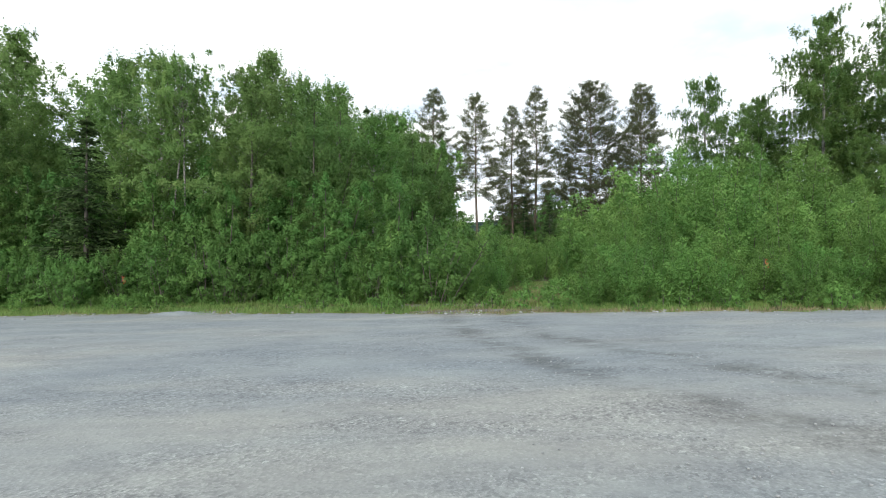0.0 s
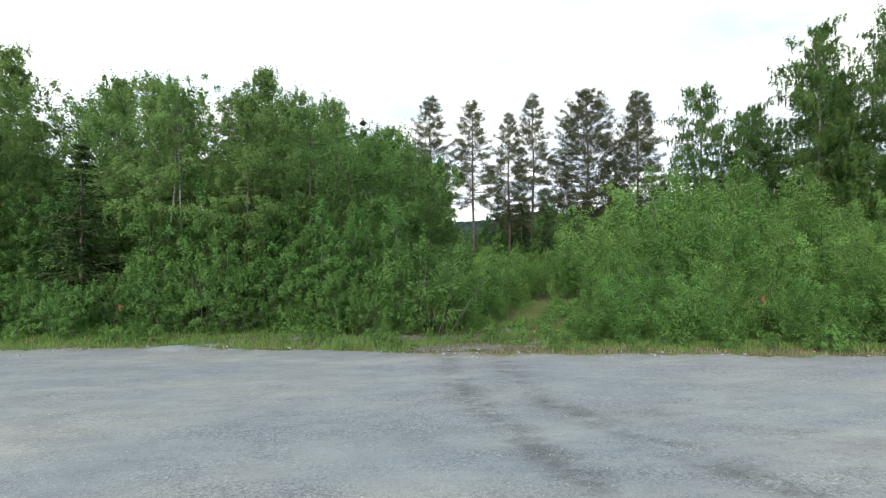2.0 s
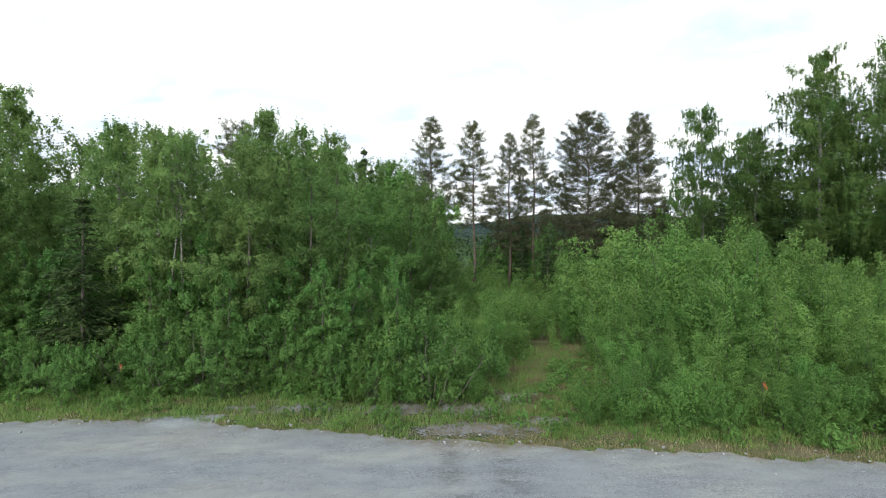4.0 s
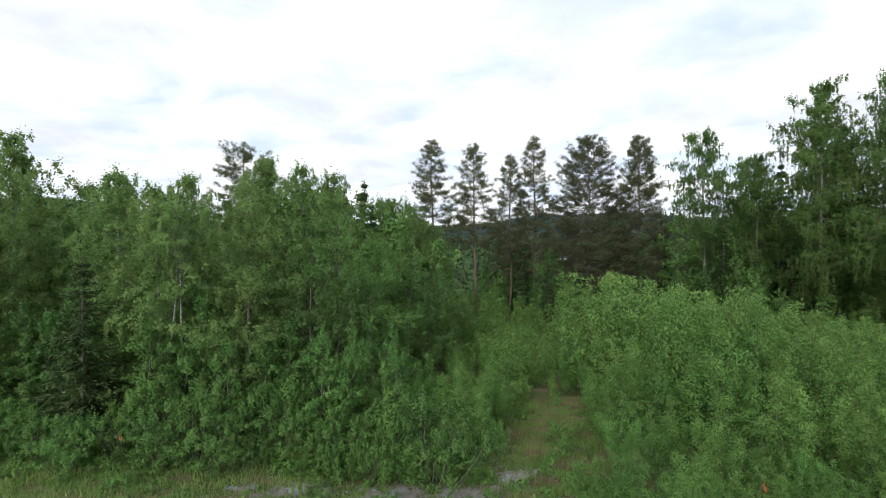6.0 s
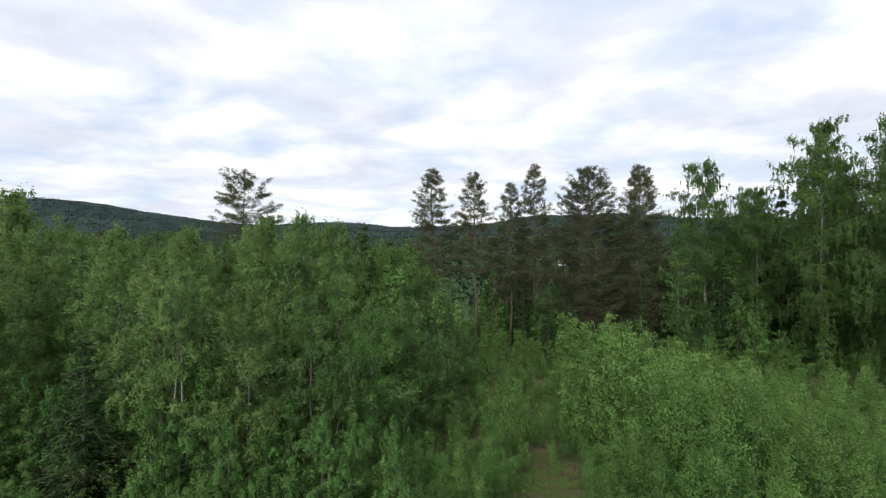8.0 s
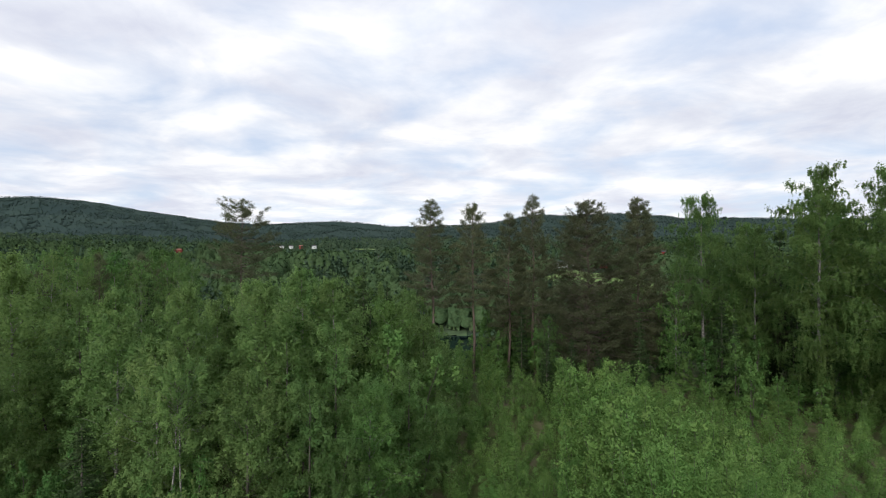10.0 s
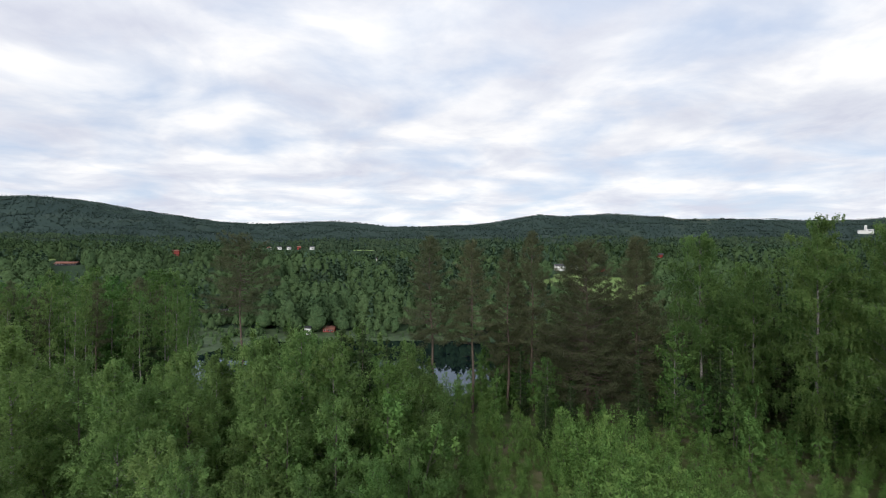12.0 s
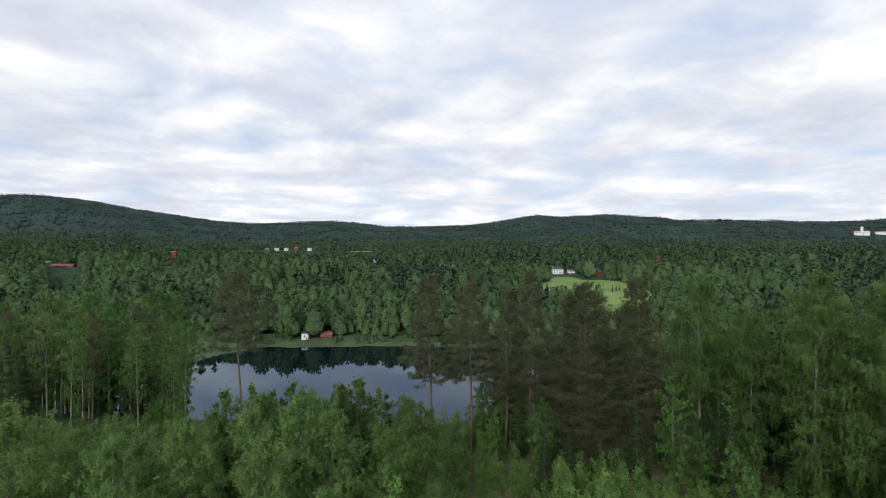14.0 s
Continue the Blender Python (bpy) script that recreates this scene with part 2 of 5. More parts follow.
def gravel_material():
    m, ns, ls, b = material("packed_gravel", 0.92)
    vec = coords(ns, ls)
    big = noise_tex(ns, ls, coords(ns, ls, (0.13, 0.34, 1)), 1.0, 4, 0.55)
    mid = noise_tex(ns, ls, coords(ns, ls, (1.0, 1.8, 1)), 1.1, 5, 0.65)
    fine = noise_tex(ns, ls, vec, 55.0, 4, 0.75)
    vor = ns.new("ShaderNodeTexVoronoi")
    vor.inputs["Scale"].default_value = 30.0
    ls.new(vec, vor.inputs["Vector"])
    chips = ns.new("ShaderNodeTexVoronoi")
    chips.inputs["Scale"].default_value = 62.0
    ls.new(vec, chips.inputs["Vector"])
    col = ramp(ns, ls, big, [(0.36, (0.220, 0.246, 0.264)), (0.50, (0.252, 0.273, 0.280)), (0.66, (0.304, 0.307, 0.290))])
    col = blend(ns, ls, 1.0, col, ramp(ns, ls, mid, [(0.32, (0.86, 0.86, 0.88)), (0.68, (1.12, 1.12, 1.10))]), "MULTIPLY")
    # loose grit lies in bands, packed fines between them
    grit = ramp(ns, ls, noise_tex(ns, ls, coords(ns, ls, (0.5, 1.4, 1)), 0.9, 6, 0.68), [(0.40, (0.25, 0.25, 0.25)), (0.60, (1, 1, 1))])
    speck = ramp(ns, ls, fine, [(0.30, (0.66, 0.66, 0.67)), (0.52, (1.0, 1.0, 1.0)), (0.70, (1.34, 1.34, 1.34))])
    stone = ramp(ns, ls, vor.outputs["Color"], [(0.12, (0.66, 0.66, 0.68)), (0.50, (1.0, 1.0, 1.0)), (0.86, (1.10, 1.10, 1.10)), (0.97, (1.55, 1.55, 1.55))])
    small = ramp(ns, ls, chips.outputs["Color"], [(0.10, (0.74, 0.74, 0.76)), (0.80, (1.08, 1.08, 1.08)), (0.97, (1.45, 1.45, 1.45))])
    speck = blend(ns, ls, 1.0, blend(ns, ls, 1.0, speck, stone, "MULTIPLY"), small, "MULTIPLY")
    col = blend(ns, ls, 1.0, col, blend(ns, ls, grit, (1.04, 1.04, 1.03), speck), "MULTIPLY")
    # damp ruts where wheels have turned up the darker grit
    at = ns.new("ShaderNodeAttribute")
    at.attribute_name = "damp"
    rag = ramp(ns, ls, noise_tex(ns, ls, coords(ns, ls, (0.8, 1.1, 1)), 1.5, 7, 0.72), [(0.42, (0.0, 0.0, 0.0)), (0.60, (1, 1, 1))])
    wet = blend(ns, ls, 1.0, at.outputs["Fac"], rag, "MULTIPLY")
    col = blend(ns, ls, wet, col, blend(ns, ls, 1.0, col, (0.52, 0.51, 0.50), "MULTIPLY"))
    soil = ns.new("ShaderNodeAttribute")
    soil.attribute_name = "soil"
    sm = ramp(ns, ls, noise_tex(ns, ls, vec, 2.2, 5, 0.7), [(0.35, (0, 0, 0)), (0.6, (1, 1, 1))])
    sf = blend(ns, ls, 1.0, soil.outputs["Fac"], sm, "MULTIPLY")
    col = blend(ns, ls, sf, col, (0.175, 0.150, 0.115))
    ls.new(col, b.inputs["Base Color"])
    h = blend(ns, ls, 0.5, fine, vor.outputs["Distance"])
    bump(ns, ls, h, b, 0.6, 0.014)
    return m


M_GRAVEL = gravel_material()
M_PEBBLE = plain("pale_stone", (0.33, 0.335, 0.34), 0.85, 9, 0.3)
M_WATER, _ns, _ls, _b = material("pond_water", 0.02)
_b.inputs["Base Color"].default_value = (0.003, 0.006, 0.009, 1)
_b.inputs["Specular IOR Level"].default_value = 0.0
_gloss = _ns.new("ShaderNodeBsdfGlossy")
_gloss.inputs["Color"].default_value = (0.63, 0.77, 0.94, 1)
_gloss.inputs["Roughness"].default_value = 0.02
_fres = _ns.new("ShaderNodeFresnel")
_fres.inputs["IOR"].default_value = 1.33
_mix = _ns.new("ShaderNodeMixShader")
_ls.new(_fres.outputs[0], _mix.inputs[0])
_ls.new(_b.outputs[0], _mix.inputs[1])
_ls.new(_gloss.outputs[0], _mix.inputs[2])
_ls.new(_mix.outputs[0], _ns["Material Output"].inputs[0])
_w = noise_tex(_ns, _ls, coords(_ns, _ls, (0.25, 0.5, 1)), 1.0, 3)
bump(_ns, _ls, _w, _gloss, 0.09, 0.05)
M_FIELD = plain("mown_field", (0.150, 0.235, 0.060), 0.9, 0.05, 0.25)
M_LAWN = plain("shore_grass", (0.052, 0.088, 0.034), 0.9, 0.15, 0.4)
M_FELLED = plain("felled_slope", (0.095, 0.105, 0.075), 0.95, 0.05, 0.35)
M_WHITE = plain("white_boards", (0.75, 0.75, 0.73), 0.6, 2, 0.06)
M_RED = plain("red_boards", (0.30, 0.045, 0.035), 0.7, 2, 0.15)
M_REDROOF = plain("red_tile", (0.32, 0.130, 0.090), 0.7, 2, 0.15)
M_DARKROOF = plain("dark_roof", (0.06, 0.06, 0.07), 0.6, 2, 0.2)
M_GLASS = plain("dark_window", (0.03, 0.035, 0.04), 0.1, 2, 0.1)
M_ORANGE = plain("orange_ribbon", (0.46, 0.12, 0.05), 0.5, 9, 0.1)


# ---- mesh helpers ----
def quads(name, v, f, mat, smooth=False):
    """A mesh from arrays of points and faces that all have the same number of corners."""
    v, f = np.asarray(v, np.float32), np.asarray(f, np.int32)
    me = bpy.data.meshes.new(name)
    me.vertices.add(len(v))
    me.vertices.foreach_set("co", v.ravel())
    me.loops.add(f.size)
    me.loops.foreach_set("vertex_index", f.ravel())
    me.polygons.add(len(f))
    me.polygons.foreach_set("loop_start", np.arange(0, f.size, f.shape[1], dtype=np.int32))
    if smooth:
        me.polygons.foreach_set("use_smooth", np.ones(len(f), dtype=bool))
    me.update(calc_edges=True)
    me.materials.append(mat)
    return me


def joined(pieces, grown=False):
    """Several pieces as one mesh; grown: each piece is rooted in the nearest one before it."""
    v, f, n = [], [], 0
    for a, b in pieces:
        f.append(np.asarray(b) + n)
        if grown and n:
            old = np.concatenate(v)
            k = np.argpartition(((old - a[0]) ** 2).sum(1), 1)[:2]
            f.append(np.array([[n, n + 1, k[0], k[1]]]))
        v.append(a)
        n += len(a)
    return np.concatenate(v), np.concatenate(f)


def tube(points, radii, sides=6):
    """A tapering round limb along a line of points."""
    p = np.asarray(points, float)
    r = np.asarray(radii, float)
    d = np.gradient(p, axis=0)
    d /= np.linalg.norm(d, axis=1, keepdims=True) + 1e-9
    ref = np.where(np.abs(d[:, 2:3]) > 0.9, [[1.0, 0, 0]], [[0, 0, 1.0]])
    a = np.cross(d, ref)
    a /= np.linalg.norm(a, axis=1, keepdims=True) + 1e-9
    b = np.cross(d, a)
    w = np.arange(sides) * 2 * np.pi / sides
    v = (p[:, None] + r[:, None, None] * (np.cos(w)[None, :, None] * a[:, None] + np.sin(w)[None, :, None] * b[:, None])).reshape(-1, 3)
    i = np.arange(len(p) - 1)[:, None] * sides
    k = np.arange(sides)[None]
    f = np.stack([i + k, i + (k + 1) % sides, i + sides + (k + 1) % sides, i + sides + k], -1).reshape(-1, 4)
    return v, f


def unit(v):
    return v / (np.linalg.norm(v, axis=-1, keepdims=True) + 1e-9)


def leaves(centres, rng, size, wide=0.6, hang=0.3, outward=None):
    """A small three-cornered leaf at every centre."""
    n = len(centres)
    d = rng.normal(size=(n, 3))
    if outward is not None:
        d += outward
    d[:, 2] -= hang * 2
    d = unit(d)
    s = unit(np.cross(d, rng.normal(size=(n, 3))))
    length = np.reshape(size, (-1, 1)) * rng.uniform(0.65, 1.35, (n, 1))
    w = length * wide * 0.5
    tail = centres - d * length * 0.5
    return np.stack([tail + s * w, centres + d * length * 0.5, tail - s * w], 1).reshape(-1, 3)


def foliage(name, v, mat, out, round_=0.5, tone=None):
    """Loose leaf triangles whose shading leans towards the way the clump faces, as a leafy mass does."""
    t = np.asarray(v, np.float32).reshape(-1, 3, 3)
    g = unit(np.cross(t[:, 1] - t[:, 0], t[:, 2] - t[:, 0]))
    out = unit(np.asarray(out, float))
    out = np.repeat(out[:, None], 3, 1) if len(out) == len(t) else out.reshape(-1, 3, 3)
    back = (g * out[:, 0]).sum(1) < 0
    t[back] = t[back][:, [0, 2, 1]]
    out[back] = out[back][:, [0, 2, 1]]
    g[back] *= -1
    n = unit(g[:, None] * (1 - round_) + out * round_).reshape(-1, 3)
    me = quads(name, t.reshape(-1, 3), np.arange(3 * len(t)).reshape(-1, 3), mat, True)
    me.attributes.new("custom_normal", "FLOAT_VECTOR", "POINT").data.foreach_set("vector", n.astype(np.float32).ravel())
    if tone is not None:
        tone = np.repeat(tone, 3) if len(tone) == len(t) else tone
        me.attributes.new("tone", "FLOAT", "POINT").data.foreach_set("value", np.asarray(tone, np.float32))
    return me


def link(name, me, parent=None, label=""):
    ob = new(name, me)
    ob.parent = parent
    if label:
        ob["label"] = label
    return ob


def thing(name, label, category, group="", kind=""):
    ob = new(name)
    ob.empty_display_size = 0.3
    return tagged(ob, label, category, group, kind)


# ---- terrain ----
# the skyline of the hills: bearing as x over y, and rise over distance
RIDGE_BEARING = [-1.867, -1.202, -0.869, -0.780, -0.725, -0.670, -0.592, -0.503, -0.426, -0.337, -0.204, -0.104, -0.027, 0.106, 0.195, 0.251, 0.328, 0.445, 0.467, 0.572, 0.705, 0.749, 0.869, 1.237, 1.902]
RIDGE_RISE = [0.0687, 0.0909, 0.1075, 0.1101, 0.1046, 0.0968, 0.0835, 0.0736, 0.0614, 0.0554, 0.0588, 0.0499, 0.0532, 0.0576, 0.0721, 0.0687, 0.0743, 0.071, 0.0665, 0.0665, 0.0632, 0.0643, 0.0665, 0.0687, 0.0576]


def smooth(a, b, x):
    t = np.clip((x - a) / (b - a), 0, 1)
    return t * t * (3 - 2 * t)


def wave(x, y, s):
    return np.sin(x * s + 1.3 * np.sin(y * s * 0.7)) * np.cos(y * s * 0.9 + 0.8 * np.sin(x * s * 0.6))


WATER_Z = -50.5


def terrain(x, y):
    """The height of the land: a plateau with the gravel lot, a slope to the pond, the far side of the valley, and the hills."""
    x, y = np.asarray(x, float), np.asarray(y, float)
    lot = 0.03 * np.clip(x + 1, -30, 30) - 0.05 * (np.clip(y, 0, 17) - 15)
    plateau = lot - 0.012 * np.clip(y - 17, 0, 80)
    r = np.hypot(x * 0.8, y)
    fall = -48.0 * smooth(66, 196, y - 0.22 * np.abs(x + 10))
    e = np.abs((x + 36) / 120.0) ** 4 + np.abs((y - 293) / 100.0) ** 4 + 0.10 * wave(x, y, 0.03)
    basin = -9.0 * (1 - smooth(0.55, 1.25, e)) - 1.2 * (1 - smooth(1.0, 1.6, e))
    rise = 45.0 * smooth(400, 720, r) + 22.0 * smooth(700, 1500, r) + np.where(y > 0, 10.0 * wave(x * 0.5, y * 1.3, 0.012) * smooth(450, 800, r), 0)
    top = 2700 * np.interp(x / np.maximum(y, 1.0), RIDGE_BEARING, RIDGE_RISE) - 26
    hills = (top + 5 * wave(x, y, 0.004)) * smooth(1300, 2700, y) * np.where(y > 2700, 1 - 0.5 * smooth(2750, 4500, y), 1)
    return plateau + np.where(y > 0, fall + basin + rise + hills, 0)


def spaced(n, k, reach, mid):
    u = np.linspace(-1, 1, n)
    return mid + np.sinh(k * u) * reach / math.sinh(k)


gx, gy = spaced(321, 6.3, 4400, 0.0), spaced(341, 6.3, 4400, 14.0)
GX, GY = np.meshgrid(gx, gy)
gv = np.stack([GX, GY, terrain(GX, GY) - 0.02], -1).reshape(-1, 3)
gi = (np.arange(len(gy) - 1)[:, None] * len(gx) + np.arange(len(gx) - 1)[None]).ravel()
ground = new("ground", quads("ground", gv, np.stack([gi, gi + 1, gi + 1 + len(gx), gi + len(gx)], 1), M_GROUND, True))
tagged(ground, "grassy forest floor falling to a valley with hills", "ground", kind="structure")


def drape(name, xs, ys, inside, lift, mat, label, category):
    """A sheet that follows the land, kept where inside(x, y) holds."""
    X, Y = np.meshgrid(xs, ys)
    v = np.stack([X, Y, terrain(X, Y) + lift], -1).reshape(-1, 3)
    i = (np.arange(len(ys) - 1)[:, None] * len(xs) + np.arange(len(xs) - 1)[None]).ravel()
    f = np.stack([i, i + 1, i + 1 + len(xs), i + len(xs)], 1)
    c = v[f].mean(1)
    f = f[inside(c[:, 0], c[:, 1])]
    used, inv = np.unique(f, return_inverse=True)
    ob = new(name, quads(name, v[used], inv.reshape(-1, 4), mat, True))
    return tagged(ob, label, category, kind="structure")


def lot_edge(x):
    """Where the gravel ends, as y for each x."""
    x = np.asarray(x, float)
    y = np.interp(x, [-60, -16, -9.6, -5.0, -1.3, 3.4, 7.5, 10.6, 60], [25.0, 18.5, 18.0, 16.6, 15.4, 14.0, 13.05, 12.1, -2.0])
    return y + 0.10 * np.sin(x * 1.3) + 0.08 * np.sin(x * 2.7 + 1) + 0.06 * np.sin(x * 6.1)


TRACKS = [
    [(0.1, 15.2), (0.15, 13.5), (0.4, 10.4), (0.85, 7.9), (1.3, 6.5), (1.8, 5.1), (2.4, 3.8), (3.4, 2.2)],
    [(1.75, 14.8), (1.6, 12.0), (1.6, 9.8), (2.05, 8.5), (2.5, 7.3), (2.95, 6.5), (3.5, 5.0), (4.4, 3.4), (6.0, 1.6)],
    [(3.0, 8.4), (4.2, 7.4), (5.4, 6.5), (7.0, 5.6)],
]


def near_line(x, y, line, wide):
    """How near each place lies to a line of points: 1 on it, 0 off it."""
    best = np.full(x.shape, 1e9)
    for (ax, ay), (bx, by) in zip(line, line[1:]):
        dx, dy = bx - ax, by - ay
        t = np.clip(((x - ax) * dx + (y - ay) * dy) / (dx * dx + dy * dy), 0, 1)
        best = np.minimum(best, np.hypot(x - ax - t * dx, y - ay - t * dy))
    return np.exp(-(best / wide) ** 2)


lx = np.concatenate([np.linspace(-70, -20, 40, endpoint=False), np.linspace(-20, 14, 240, endpoint=False), np.linspace(14, 70, 40)])
ls_back = np.concatenate([np.linspace(0, 15, 150, endpoint=False), np.linspace(15, 80, 30)])
LX, LS = np.meshgrid(lx, ls_back)
LY = lot_edge(LX) - LS
fray = 0.10 * np.sin(LX * 9.0 + 2 * np.sin(LX * 3.1)) * np.exp(-LS / 0.3)
LY += fray
rough = 0.006 * np.sin(LX * 5.1 + 1.3 * np.sin(LY * 3.3)) * np.sin(LY * 4.7 + LX * 1.1) + 0.012 * np.sin(LX * 1.3) * np.sin(LY * 1.7)
damp = np.zeros(LX.shape)
for k, line in enumerate(TRACKS):
    damp = np.maximum(damp, near_line(LX, LY, line, 0.34) * (1.0 if k < 2 else 0.45))
lz = terrain(LX, LY) + 0.014 + rough - 0.02 * damp * (0.5 + 0.5 * np.sin(LY * 2.3)) + 0.012
li = (np.arange(len(ls_back) - 1)[:, None] * len(lx) + np.arange(len(lx) - 1)[None]).ravel()
lot_mesh = quads("gravel_lot", np.stack([LX, LY, lz], -1).reshape(-1, 3), np.stack([li, li + len(lx), li + 1 + len(lx), li + 1], 1), M_GRAVEL, True)
lot_mesh.attributes.new("damp", "FLOAT", "POINT").data.foreach_set("value", damp.astype(np.float32).ravel())
earth = np.exp(-LS / 0.5) * 0.8 + 0.9 * near_line(LX, LY, [(-0.8, 15.6), (2.4, 14.7)], 0.8)
lot_mesh.attributes.new("soil", "FLOAT", "POINT").data.foreach_set("value", np.clip(earth, 0, 1).astype(np.float32).ravel())
tagged(new("gravel_lot", lot_mesh), "grey packed gravel lot with damp wheel tracks", "gravel lot", kind="structure")

PATCHES = [(-5.2, 18.9, 1.5, 0.6), (-7.4, 19.3, 0.6, 0.3), (-1.3, 18.5, 1.5, 0.6), (1.2, 18.3, 1.9, 0.8), (3.0, 19.2, 1.2, 1.2), (0.9, 16.0, 1.9, 0.7), (3.3, 16.6, 0.7, 0.5)]


def patch(x, y):
    """Bare gravel behind the lot's edge, ragged where the weeds close in."""
    v = 0.0
    for cx, cy, rx, ry in PATCHES:
        v = np.maximum(v, np.exp(-((x - cx) / rx) ** 2 - ((y - cy) / ry) ** 2))
    v = v + 0.22 * np.sin(x * 3.3 + 2.0 * np.sin(y * 2.9)) * np.sin(y * 4.9 + x * 1.1)
    v = v + 0.24 * np.sin(x * 9.3 + 2.0 * np.sin(y * 7.1)) * np.sin(y * 11.9 + x * 2.1) + 0.42 * np.sin(x * 61.7 + y * 23.3) * np.sin(y * 71.3 - x * 37.9)
    return (v > 0.46) & (y - lot_edge(x) > 0.2)


strip = drape("gravel_patch", np.linspace(-9, 6, 300), np.linspace(14, 22, 170), patch, 0.008, M_GRAVEL, "thin gravel showing through the verge", "gravel")
strip.data.attributes.new("soil", "FLOAT", "POINT").data.foreach_set("value", np.full(len(strip.data.vertices), 0.85, np.float32))

water = bmesh.new()
bmesh.ops.create_grid(water, x_segments=8, y_segments=8, size=1)
bmesh.ops.transform(water, matrix=Matrix.Translation((-45, 298, WATER_Z)) @ Matrix.Diagonal((175, 145, 1, 1)), verts=water.verts)
wm = bpy.data.meshes.new("pond")
water.to_mesh(wm)
wm.materials.append(M_WATER)
tagged(new("pond", wm), "still dark pond reflecting the sky and trees", "pond", kind="structure")


# ---- plants ----
def crown_profile(t, shape):
    if shape == "dome":
        return np.clip(1 - t ** 2.4, 0.02, 1) ** 0.75 * (0.72 + 0.28 * min(1, t * 4))
    if shape == "cone":
        return np.clip(1.05 - t, 0.04, 1)
    return np.sin(np.pi * np.clip(0.12 + 0.86 * t, 0, 1)) ** 0.7


def broadleaf(seed, height, radius, base, limbs, n_leaf, size, mat, bark_mat, shape="dome", weep=0.0, stems=1, lean=0.25, wide=0.62, sprays=260, puff=1.0, rise=1.0, full=0.62, lift=0.3):
    """Trunk and limbs as one mesh, the leaves as another. Leaves gather in rounded sprays along the outer limbs, with shade between the sprays."""
    rng = np.random.default_rng(seed)
    wood, cs, rs, ways, tall, hue = [], [], [], [], [], []
    per = max(8, limbs // stems)
    for s in range(stems):
        h = height * (1.0 if s == 0 else rng.uniform(0.70, 0.97))
        off = rng.normal(size=2) * (0.0 if s == 0 else 0.33 * radius)
        n = 9
        t = np.linspace(0, 1, n)
        wob = np.cumsum(rng.normal(size=(n, 2)) * lean * 0.18, 0) * t[:, None]
        trunk = np.c_[off[0] * (0.3 + t) + wob[:, 0], off[1] * (0.3 + t) + wob[:, 1], h * t - 0.15]
        r0 = ((0.0095 if rise < 1.8 else 0.0068) * h + 0.012) * min(1.0, 0.25 + h / 12.0)
        wood.append(tube(trunk, r0 * (1 - 0.95 * t) + 0.005, 6))
        for k in range(per):
            u = min(base + (1 - base) * ((k + rng.uniform(0, 1)) / per) ** 0.9, 0.985)
            org = np.array([np.interp(u, t, trunk[:, i]) for i in range(3)])
            a = k * 2.4 + rng.normal() * 0.6
            tt = (u - base) / (1 - base)
            reach = radius * crown_profile(tt, shape) * rng.uniform(0.55, 1.12) * (0.75 if stems > 1 else 1.0)
            climb = reach * (rng.uniform(0.30, 0.85) + 0.5 * tt) * rise
            q = np.linspace(0, 1, 4)
            line = org + np.c_[np.cos(a) * reach * q, np.sin(a) * reach * q, climb * q - (0.40 + weep) * reach * q ** 2.4]
            line[1:] += rng.normal(size=(3, 3)) * 0.05 * reach
            wood.append(tube(line, min(r0 * 0.30, 0.006 + 0.0038 * reach) * (1 - 0.85 * q), 3))
            m = max(2, int(round(sprays / (per * stems) * (0.4 + 0.9 * reach / radius))))
            f = np.r_[1.0, rng.uniform(0.22, 1.0, m - 1)]
            c = np.stack([np.interp(f, q, line[:, i]) for i in range(3)], 1)
            c += rng.normal(size=(m, 3)) * np.array([0.15, 0.15, 0.10]) * (0.3 + reach) * (0.6 if weep > 0.3 else 1.0)
            r = puff * (0.10 + 0.105 * radius) * rng.uniform(0.6, 1.25, m) * (1.0 - 0.45 * tt ** 2)
            cs.append(c)
            rs.append(r)
            hue.append(np.full(m, rng.normal()))
            ways.append(np.repeat([[np.cos(a), np.sin(a), lift + 0.5 * tt]], m, 0))
            # sprays near the top stand up as plumes, those on weeping limbs hang down
            tall.append(np.where(rng.uniform(size=m) < weep, -rng.uniform(1.4, 3.8, m), 0.80 + 1.3 * tt ** 2.5))
        top = trunk[-1] - np.array([0, 0, 1.0]) * rng.uniform(0.0, 0.12 * h, 5)[:, None]
        cs.append(top + rng.normal(size=(5, 3)) * 0.03 * radius)
        rs.append(puff * (0.06 + 0.055 * radius) * rng.uniform(0.7, 1.2, 5))
        hue.append(np.full(5, 0.5))
        ways.append(np.repeat([[0.0, 0.0, 1.0]], 5, 0))
        tall.append(np.full(5, 1.9))
    cs, rs, ways, tall = np.concatenate(cs), np.concatenate(rs), np.concatenate(ways), np.concatenate(tall)
    share = rs ** 1.7 * np.abs(tall) ** 0.5
    pick = rng.choice(len(cs), n_leaf, p=share / share.sum())
    d = unit(rng.normal(size=(n_leaf, 3)) + 0.55 * ways[pick] + np.array([0, 0, 0.35]))
    far = rng.uniform(0.15, 1.0, (n_leaf, 1)) ** 0.55 * np.exp(np.clip(rng.normal(size=(n_leaf, 1)), -1.5, 2.0) * 0.20)
    deep = rng.uniform(size=(n_leaf, 1)) < (0.12 if weep < 0.3 else 0.35)
    far = np.where(deep, far * 1.7, far)
    off = d * far * rs[pick][:, None]
    tl = tall[pick]
    off[:, 2] = np.where(tl > 0, off[:, 2] * tl, (np.abs(off[:, 2]) * tl) + 0.3 * rs[pick])
